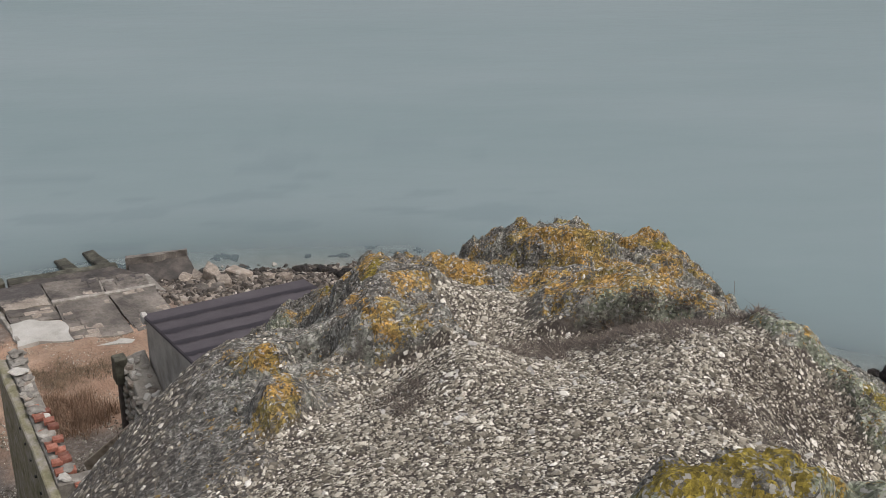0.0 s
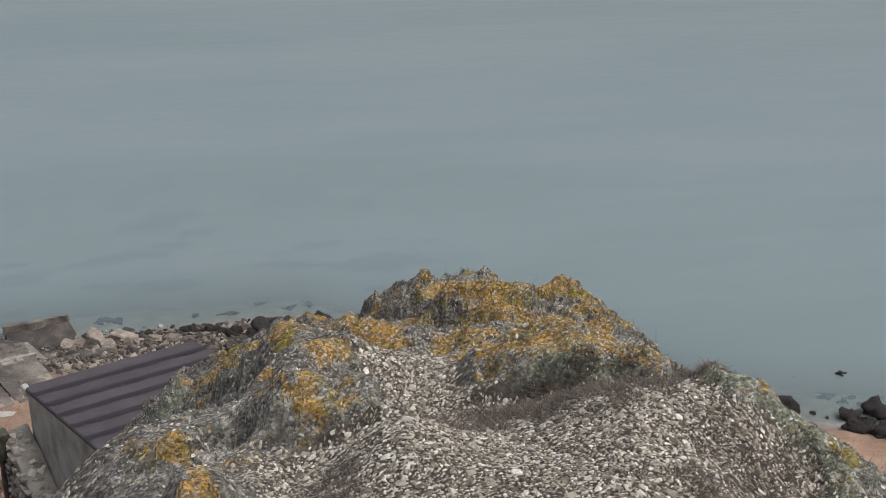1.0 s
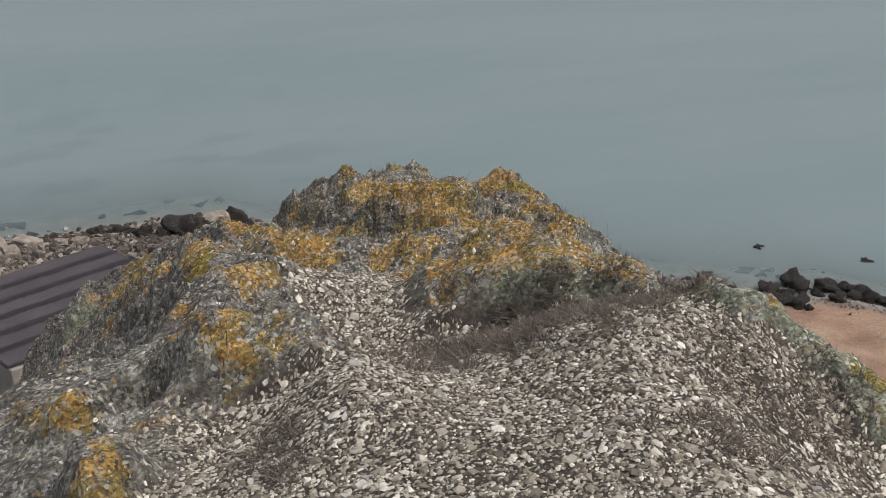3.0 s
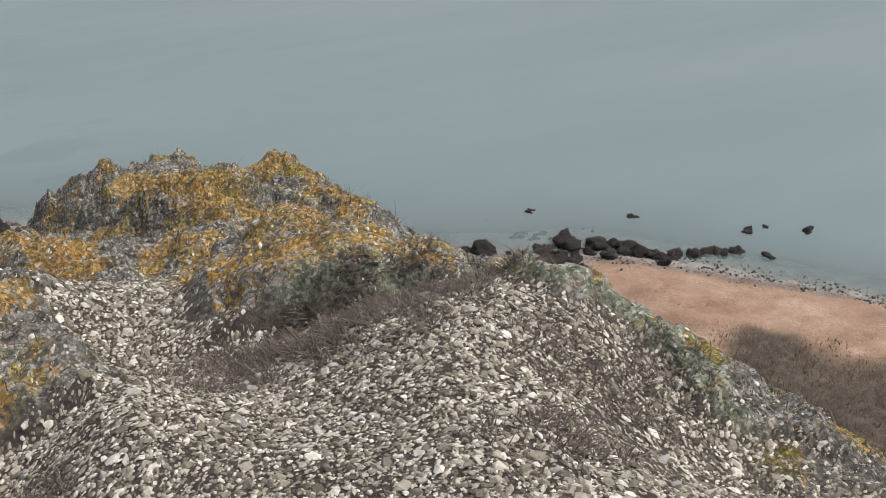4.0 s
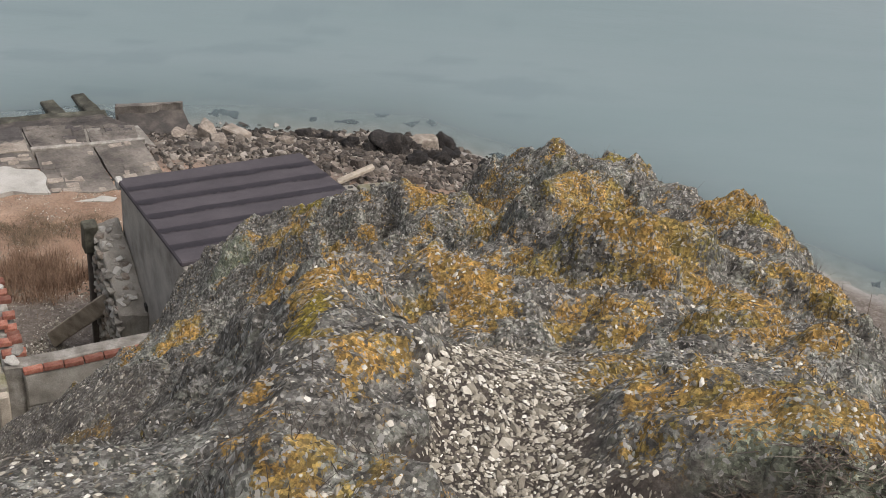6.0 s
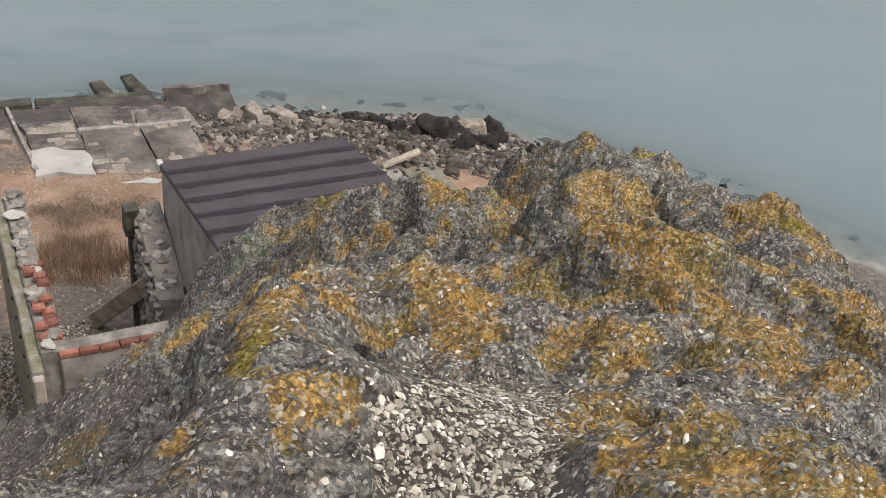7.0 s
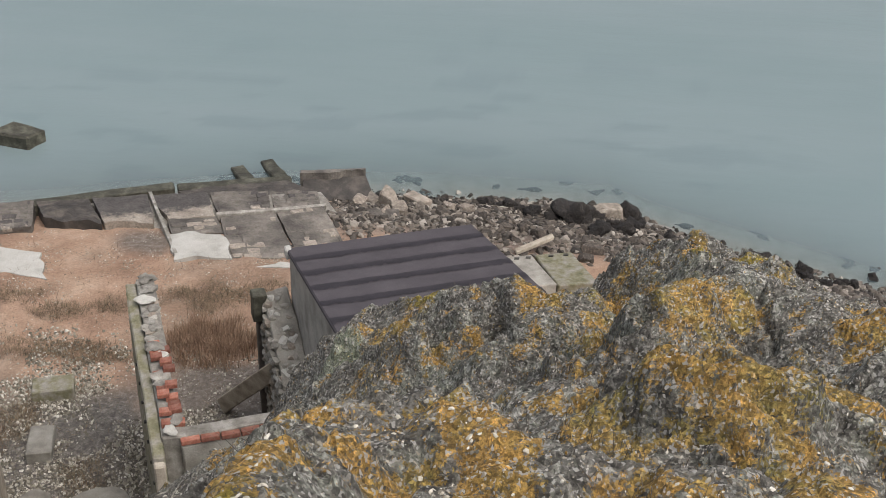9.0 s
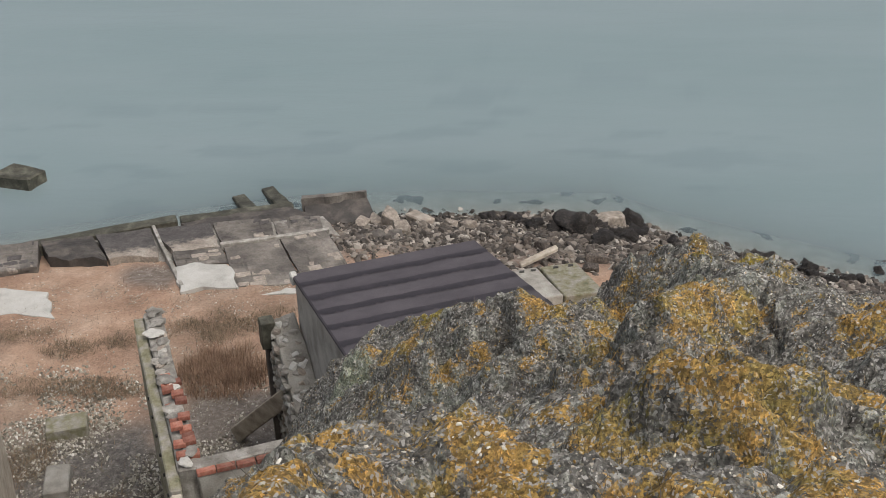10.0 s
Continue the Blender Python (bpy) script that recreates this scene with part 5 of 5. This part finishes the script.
for k, (x0, y0, x1, y1) in enumerate(((-6.45, 28.35, -7.05, 29.4), (-5.70, 28.6, -6.42, 29.85))):
    d = Vector((x1 - x0, y1 - y0, 0)).normalized()
    n = Vector((d.y, -d.x, 0)) * 0.17
    c = [(x0 - n.x, y0 - n.y), (x0 + n.x, y0 + n.y), (x1 + n.x, y1 + n.y), (x1 - n.x, y1 - n.y)]
    bm = hexa([(x, y, -1.0) for x, y in c] + [(x, y, z) for (x, y), z in zip(c, (0.22, 0.22, 0.05, 0.05))], bevel=0.03, cuts=2, rough=0.02, seed=k)
    tagged(part("slipway_beam", bm, WEEDY), "dark concrete slipway beam running into the water", "beam", "slipway beams")
tagged(part("submerged_sill", hexa([(-7.7, 29.0, -0.8), (-6.2, 29.5, -0.8), (-6.3, 29.8, -0.8), (-7.8, 29.3, -0.8), (-7.7, 29.0, -0.1), (-6.2, 29.5, -0.1), (-6.3, 29.8, -0.1), (-7.8, 29.3, -0.1)], bevel=0.03), DARKSLAB_AND_GAP), "dark sill just under the water", "sill")
tagged(part("sea_block", hexa([(-13.48, 29.75, -1.5), (-12.33, 29.45, -1.5), (-12.08, 30.15, -1.5), (-13.18, 30.55, -1.5), (-13.48, 29.75, 0.34), (-12.38, 29.50, 0.34), (-12.18, 30.15, 0.32), (-13.18, 30.55, 0.32)], bevel=0.05, cuts=3, rough=0.04), WEEDY), "dark concrete block standing in the sea", "block")
tagged(part("log", hexa([(-3.3, 27.3, 0.3), (-2.45, 26.8, 0.35), (-2.35, 26.98, 0.35), (-3.2, 27.48, 0.3), (-3.3, 27.3, 0.72), (-2.45, 26.8, 0.66), (-2.35, 26.98, 0.66), (-3.2, 27.48, 0.72)], bevel=0.05, cuts=2, rough=0.03), DARKWOOD_AND_SHADE), "dark wet timber lying among the rubble", "log")
tagged(part("plank", hexa([(0.05, 24.75, 0.85), (0.8, 25.25, 1.0), (0.74, 25.4, 1.0), (0.0, 24.9, 0.85), (0.05, 24.75, 0.93), (0.8, 25.25, 1.08), (0.74, 25.4, 1.08), (0.0, 24.9, 0.93)], bevel=0.01), WOOD), "grey plank lying on the rubble", "plank")
for k, (a, b, c, d) in enumerate((((-0.2, 24.15), (0.36, 24.32), (0.9, 23.05), (0.3, 22.85)), ((0.42, 24.34), (1.16, 24.57), (1.7, 23.2), (0.94, 23.0)))):
    bm = hexa([(*p, 0.95) for p in (a, b, c, d)] + [(*p, z) for p, z in zip((a, b, c, d), (1.15, 1.15, 1.3, 1.3))], bevel=0.02, cuts=2, rough=0.012, seed=k)
    lid = tagged(part("paving_slab", bm, (CONCRETE, MOSSY)[k]), ("grey concrete panel lying beside the shed", "mossy yellow-green concrete panel with lifting holes")[k], "slab", "slabs beside the shed")
    # solid dark blocks let into the panel give the lifting holes' shade by colour
    for s in (0.3, 0.7):
        x, y = a[0] + (b[0] - a[0]) * s + 0.06, a[1] + (b[1] - a[1]) * s - 0.16
        part("lifting_hole", hexa([(x, y, 1.1), (x + 0.1, y + 0.02, 1.1), (x + 0.1, y + 0.08, 1.1), (x, y + 0.06, 1.1), (x, y, 1.19), (x + 0.1, y + 0.02, 1.19), (x + 0.1, y + 0.08, 1.19), (x, y + 0.06, 1.19)]), DARKWOOD_AND_SHADE, lid, "dark block painted as the shade inside a lifting hole")


# ---- boulders and rubble along the water ----
BOULDER_KINDS = []
for k in range(9):
    bm = boulder_mesh(1.0, k + 1, 0.78, 3, 0.46)
    me = bpy.data.meshes.new("boulder")
    bm.to_mesh(me)
    bm.free()
    for p in me.polygons:
        p.use_smooth = True
    BOULDER_KINDS.append(me)
PALE_KINDS = []
for k in range(7):
    bm = rubble_mesh(1.05, k + 20, 0.62)
    me = bpy.data.meshes.new("rubble_stone")
    bm.to_mesh(me)
    bm.free()
    me.materials.append(PALESTONE)
    PALE_KINDS.append(me)
BROWN_KINDS = []
for me in PALE_KINDS:
    other = me.copy()
    other.materials.clear()
    other.materials.append(BROWN)
    BROWN_KINDS.append(other)
for me in BOULDER_KINDS:
    me.materials.append(BOULDER)


def stones(name, rows, kinds, label, category, group, lift=0.35, seed=0, grow=1.0):
    rng = random.Random(seed)
    for k, (x, y, r) in enumerate(rows):
        ob = tagged(new(name, kinds[(k * 5 + seed) % len(kinds)]), label, category, group)
        r = r * grow
        z = max(float(land(np.array([x]), np.array([y]))[0]), -0.12)
        ob.matrix_basis = pose(x, y, z + r * lift, rng.uniform(-15, 15), rng.uniform(-15, 15), rng.uniform(0, 360)) @ Matrix.Diagonal((r, r * rng.uniform(0.75, 1.0), r * rng.uniform(0.8, 1.1), 1))


EAST = ((11.99, 22.82, 0.17), (12.34, 22.56, 0.29), (12.56, 22.86, 0.19), (13.63, 22.01, 0.26), (13.51, 21.43, 0.28), (14.31, 22.15, 0.29), (13.8, 21.67, 0.22), (13.83, 21.11, 0.19), (14.21, 21.6, 0.13), (13.92, 20.86, 0.11), (14.92, 21.81, 0.21), (15.33, 21.72, 0.16), (14.8, 21.1, 0.19), (14.59, 21.61, 0.14), (15.38, 21.33, 0.2), (15.54, 21.12, 0.23), (15.64, 21.44, 0.16), (15.83, 20.94, 0.18), (15.83, 20.42, 0.18), (15.94, 20.76, 0.13), (16.33, 20.73, 0.2), (16.77, 20.6, 0.18), (17.15, 20.58, 0.21), (17.41, 20.38, 0.16), (17.8, 20.3, 0.24), (18.33, 19.86, 0.15))
OFFSHORE = ((13.2, 23.94, 0.09), (15.22, 22.82, 0.07), (16.54, 22.66, 0.14), (18.65, 20.96, 0.15), (19.18, 20.94, 0.13), (20.01, 20.39, 0.17), (14.4, 23.93, 0.14), (15.32, 22.6, 0.05), (12.9, 22.38, 0.06), (13.14, 22.17, 0.05), (14.17, 22.64, 0.05))
WEST = ((2.49, 28.3, 0.29), (1.18, 27.39, 0.45), (1.75, 27.63, 0.19), (1.19, 28.15, 0.16), (-0.29, 28.15, 0.24), (-0.74, 27.99, 0.2), (-0.89, 28.32, 0.16), (0.05, 27.75, 0.19), (0.25, 27.41, 0.23), (0.77, 27.25, 0.19), (2.6, 27.45, 0.19), (3.34, 27.27, 0.18), (2.33, 26.92, 0.23), (5.24, 26.64, 0.25), (6.15, 26.29, 0.21), (4.66, 26.84, 0.11), (6.55, 25.88, 0.15), (6.23, 26.05, 0.15), (6.92, 26.01, 0.15), (7.81, 26.89, 0.1), (7.68, 26.4, 0.14), (7.2, 25.95, 0.13), (-1.78, 27.87, 0.1), (-2.08, 28.0, 0.09), (1.76, 26.52, 0.22), (2.09, 27.17, 0.17))
RUBBLE = ((-2.84, 27.0, 0.38), (-2.61, 26.36, 0.27), (-2.86, 26.1, 0.19), (-2.15, 26.51, 0.19), (-3.3, 27.12, 0.26), (-3.59, 26.84, 0.23), (-1.57, 27.05, 0.19), (-1.2, 27.2, 0.19), (-0.78, 26.56, 0.15), (-0.58, 26.19, 0.14), (-0.27, 26.08, 0.16), (-0.38, 25.83, 0.12), (0.09, 26.22, 0.18), (0.46, 25.99, 0.21), (-0.07, 25.6, 0.12), (0.7, 26.24, 0.16), (1.07, 26.06, 0.15), (1.31, 26.27, 0.14), (-0.82, 26.06, 0.12), (1.6, 25.32, 0.24), (1.47, 24.85, 0.18), (-0.62, 25.82, 0.1))
stones("boulder", EAST, BOULDER_KINDS, "rounded dark wet boulder at the edge of the beach", "boulder", "boulders along the beach", 0.3, 1)
stones("boulder", OFFSHORE, BOULDER_KINDS, "small dark boulder just breaking the water", "boulder", "boulders in the shallows", 0.5, 2)
stones("boulder", WEST, BOULDER_KINDS, "dark seaweed-covered boulder at the waterline", "boulder", "boulders below the ruin", 0.3, 3)
stones("rubble_stone", [r for r in RUBBLE if r[0] < -1.0], PALE_KINDS, "pale brownish block of broken masonry rubble", "stone", "rubble below the ruin", 0.3, 4)
stones("shore_stone", [r for r in RUBBLE if r[0] >= -1.0], BROWN_KINDS, "dark brown broken stone among shore rubble", "stone", "shore stones below the ruin", 0.3, 5)
big = tagged(new("split_boulder", PALE_KINDS[2]), "large pale-topped split boulder among dark stones", "boulder")
big.matrix_basis = pose(1.96, 27.96, 0.25, 0, 10, 30) @ Matrix.Diagonal((0.42, 0.3, 0.36, 1))
tagged(part("masonry_block", _placed(hexa([(-0.32, -0.16, 0), (0.32, -0.16, 0), (0.32, 0.16, 0), (-0.32, 0.16, 0), (-0.32, -0.16, 0.3), (0.32, -0.16, 0.3), (0.32, 0.16, 0.3), (-0.32, 0.16, 0.3)], bevel=0.03, cuts=2, rough=0.03), (-2.3, 27.2), 0.45, -40), PALESTONE), "pinkish squared stone block on the rubble", "block")

# sunken stones seen through the shallow water
rng_s = random.Random(31)
SUNK = []
for k in range(70):
    x = rng_s.uniform(-9, 21)
    y = float(np.interp(x, SHORE_X, SHORE_Y)) + rng_s.uniform(0.3, 4.0) ** 1.15
    SUNK.append((x, y, rng_s.uniform(0.08, 0.22)))
for k, (x, y, r) in enumerate(SUNK):
    ob = tagged(new("sunken_stone", BOULDER_KINDS[k % 9]), "dark stone lying under the shallow water", "stone", "sunken stones")
    z = float(low_land(np.array([x]), np.array([y]))[0])
    ob.matrix_basis = pose(x, y, min(z + r * 0.6, -r * 0.72 + 0.0), 0, 0, k * 40) @ Matrix.Diagonal((r * 1.5, r, r * 0.6, 1))

scatter(26000, -4.5, 9, 23.5, 29, lambda x, y: 0.75 * smooth(4.2, 2.0, np.interp(x, SHORE_X, SHORE_Y) - y + 0.5 * fbm(x, y, 3, 5)) * smooth(-0.6, 0.1, np.interp(x, SHORE_X, SHORE_Y) - y), 0.05, 0.30, 2.4, 5, "shore_rubble", strand_material("shore_stones", [(0.0, (0.035, 0.03, 0.025)), (0.5, (0.095, 0.08, 0.066)), (0.85, (0.21, 0.18, 0.148)), (1.0, (0.40, 0.365, 0.315))]), "broken brown and grey stones along the waterline", "rubble", land, (0.25, 0.55))
scatter(30000, 10, 24, 10, 23.5, lambda x, y: smooth(1.0, 0.2, np.interp(x, SHORE_X, SHORE_Y) - y + 0.5 * fbm(x, y, 3, 5)) * smooth(-0.9, -0.2, np.interp(x, SHORE_X, SHORE_Y) - y) * smooth(13.5, 15.5, x), 0.03, 0.10, 2.2, 6, "shore_stones", bpy.data.materials["shore_stones"], "small grey stones along the edge of the beach", "stones", land, (0.4, 0.8))
scatter(52000, -9.5, -2.7, 14.5, 20.6, lambda x, y: smooth(-0.35, 0.4, fbm(x * 0.6, y * 0.6, 3, 17) + 0.05 * (20 - y)) * smooth(20.6, 19.4, y), 0.018, 0.085, 1.9, 7, "yard_rubble", SCREE, "grey and white stone rubble strewn over the yard", "rubble", land, (0.4, 0.8))

scatter(38000, -11, -2.6, 18.6, 24.6, lambda x, y: 0.15 + 0.85 * smooth(-0.3, 0.5, fbm(x * 0.9, y * 0.9, 3, 19)), 0.010, 0.038, 2.4, 9, "shell_grit", CHIP, "pale shells and pebbles strewn over orange sand", "shell grit", land, (0.3, 0.6))
scatter(26000, 11, 20, 13.5, 22, lambda x, y: smooth(0.1, 1.0, np.interp(x, SHORE_X, SHORE_Y) - y) * smooth(5.4, 4.4, np.interp(x, SHORE_X, SHORE_Y) - y) * (0.2 + 0.8 * smooth(-0.2, 0.5, fbm(x * 0.8, y * 2.0, 3, 29))), 0.010, 0.035, 2.4, 10, "beach_pebbles", SCREE, "small grey and brown pebbles in drift lines on the beach", "pebbles", land, (0.3, 0.6))

# ---- dry plants ----
def strands(name, count, x0, x1, y0, y1, keep, low, high, width, lean, mat, label, category, seed, height=land, flat=0.0):
    """Thin bent blades, each two tapering strips."""
    rng = np.random.RandomState(seed)
    x, y = rng.uniform(x0, x1, count), rng.uniform(y0, y1, count)
    ok = rng.uniform(0, 1, count) < keep(x, y)
    x, y = x[ok], y[ok]
    k = len(x)
    z = height(x, y) - 0.004
    h = rng.uniform(low, high, k)
    a = rng.uniform(0, 2 * np.pi, k)
    le = np.abs(rng.normal(0, lean, k)) + flat
    dx, dy = np.cos(a) * le * h, np.sin(a) * le * h
    b = a + np.pi / 2 + rng.uniform(-0.6, 0.6, k)
    wx, wy = np.cos(b) * width * rng.uniform(0.6, 1.3, k), np.sin(b) * width * rng.uniform(0.6, 1.3, k)
    rise = h / np.sqrt(1 + le**2)
    rows = []
    for s, wd in ((0.0, 1.0), (0.55, 0.8), (1.0, 0.15)):
        cx, cy, cz = x + dx * s**1.4, y + dy * s**1.4, z + rise * s
        rows += [np.stack([cx - wx * wd, cy - wy * wd, cz], -1), np.stack([cx + wx * wd, cy + wy * wd, cz], -1)]
    co = np.stack(rows, 1).reshape(-1, 3)
    quads = (np.array([(0, 1, 3, 2), (2, 3, 5, 4)])[None] + 6 * np.arange(k)[:, None, None]).reshape(-1, 4)
    return tagged(raw_mesh(name, co, quads, mat), label, category, kind="stuff")


def blob(x, y, cx, cy, rx, ry, seed=0):
    return smooth(1.15, 0.5, np.hypot((x - cx) / rx, (y - cy) / ry) + 0.4 * fbm(x / rx * 1.6, y / ry * 1.6, 3, seed))


strands("reeds", 17000, -6.6, -3.8, 19.3, 21.3, lambda x, y: blob(x, y, -5.0, 20.3, 1.0, 0.7, 3), 0.10, 0.34, 0.005, 0.7, REED, "stand of dry russet reeds at the room's opening", "reeds", 41)
WEED_PATCHES = ((-5.5, 21.7, 0.9, 0.6, 0.9), (-7.2, 21.2, 0.35, 0.28, 0.9), (-8.1, 20.9, 0.6, 0.3, 0.8), (-7.5, 19.65, 1.8, 0.38, 0.9), (-7.6, 17.6, 0.45, 0.7, 0.9), (-4.6, 22.2, 0.5, 0.4, 0.7), (-9.3, 21.3, 0.8, 0.3, 0.6), (-6.0, 16.6, 0.4, 0.5, 0.6))


def weed_mask(x, y):
    m = 0.02
    for k, (cx, cy, rx, ry, much) in enumerate(WEED_PATCHES):
        m = np.maximum(m, much * blob(x, y, cx, cy, rx, ry, 50 + k))
    return m


strands("weeds", 130000, -11, -3, 16, 23.5, weed_mask, 0.04, 0.15, 0.004, 1.0, STRAW, "low dry brown weeds in the yard", "weeds", 42, land, 0.4)
strands("slope_grass", 45000, 8, 20, 9, 18.5, lambda x, y: smooth(4.5, 5.3, np.interp(x, SHORE_X, SHORE_Y) - y + 0.9 * fbm(x * 0.8, y * 0.8, 3, 12)), 0.03, 0.10, 0.006, 0.9, STRAW, "dry brown grass on the slope above the beach", "grass", 43)


def shrub_mask(x, y):
    m = blob(x, y, 1.00, 3.48, 0.46, 0.22, 21)
    m = np.maximum(m, 0.4 * blob(x, y, 1.36, 3.05, 0.24, 0.2, 22))
    m = np.maximum(m, 0.8 * blob(x, y, 0.2, 3.05, 0.09, 0.14, 23))
    m = np.maximum(m, 0.6 * blob(x, y, 1.05, 2.75, 0.15, 0.1, 24))
    return m * smooth(-0.5, 0.1, fbm(x * 11, y * 11, 3, 25))


strands("dry_shrub", 230000, 0.0, 1.8, 2.2, 3.8, shrub_mask, 0.008, 0.026, 0.0017, 1.3, TWIG, "mat of dead dark brown heathery twigs on the gravel", "shrub", 44, on_rock, 0.6)
strands("rock_tufts", 30000, -0.8, 2.6, 2.8, 8.6, lambda x, y: (1 - stony(x, y)) * smooth(0.30, 0.6, fbm(x * 1.8 + 3, y * 1.8, 3, 141)), 0.02, 0.07, 0.0009, 0.7, TWIG, "wiry dead tufts in hollows of the rock", "tufts", 45, on_rock, 0.2)


def stalk(x, y, high, lean):
    z = float(on_rock(np.array([x]), np.array([y]))[0])
    bm = bmesh.new()
    rings = []
    for i in range(7):
        s = i / 6
        r = 0.0022 * (1 - 0.6 * s)
        c = Vector((x + lean * s * s, y, z - 0.01 + high * s))
        rings.append([bm.verts.new(c + Vector((r * math.cos(a), r * math.sin(a), 0))) for a in (0, 2.1, 4.2)])
    for r, q in zip(rings, rings[1:]):
        for j in range(3):
            bm.faces.new((r[j], r[(j + 1) % 3], q[(j + 1) % 3], q[j]))
    return tagged(part("grass_stalk", bm, STRAW), "single thin dry grass stalk on the rock", "grass", "dry stalks")


for row in ((2.18, 5.8, 0.34, -0.02), (2.26, 5.9, 0.2, 0.03), (1.25, 6.9, 0.12, 0.0), (1.62, 3.62, 0.10, 0.02), (1.58, 3.5, 0.12, -0.02), (1.72, 3.45, 0.08, 0.01)):
    stalk(*row)

# larger loose stones on the gravel
LOOSE = ((0.58, 3.13, 0.019), (0.64, 2.95, 0.014), (0.35, 3.08, 0.015), (0.23, 3.42, 0.020), (1.06, 3.22, 0.015), (0.62, 4.26, 0.014), (1.12, 3.3, 0.014), (1.32, 2.78, 0.022), (0.75, 2.7, 0.015), (0.5, 2.65, 0.016), (0.95, 2.9, 0.014), (0.3, 2.8, 0.014), (0.8, 3.0, 0.012), (0.5, 3.35, 0.015), (0.68, 3.4, 0.014), (1.2, 3.1, 0.012))
rng_l = random.Random(77)
LOOSE = LOOSE + tuple((rng_l.uniform(0.1, 1.4), rng_l.uniform(2.2, 3.5), rng_l.uniform(0.009, 0.016)) for _ in range(90))
LOOSE_KINDS = []
for k in range(5):
    bm = rubble_mesh(1.0, k + 40, 0.4, 12)
    me = bpy.data.meshes.new("loose_stone")
    bm.to_mesh(me)
    bm.free()
    me.materials.append(PALE)
    LOOSE_KINDS.append(me)
for k, (x, y, r) in enumerate(LOOSE):
    ob = tagged(new("loose_stone", LOOSE_KINDS[k % 5]), "flat pale loose stone lying on the gravel", "stone", "loose stones")
    ob.matrix_basis = pose(x, y, float(on_rock(np.array([x]), np.array([y]))[0]) + r * 0.35, rng_l.uniform(-18, 5), rng_l.uniform(-15, 15), rng_l.uniform(0, 360)) @ Matrix.Diagonal((r, r * 0.7, r, 1))
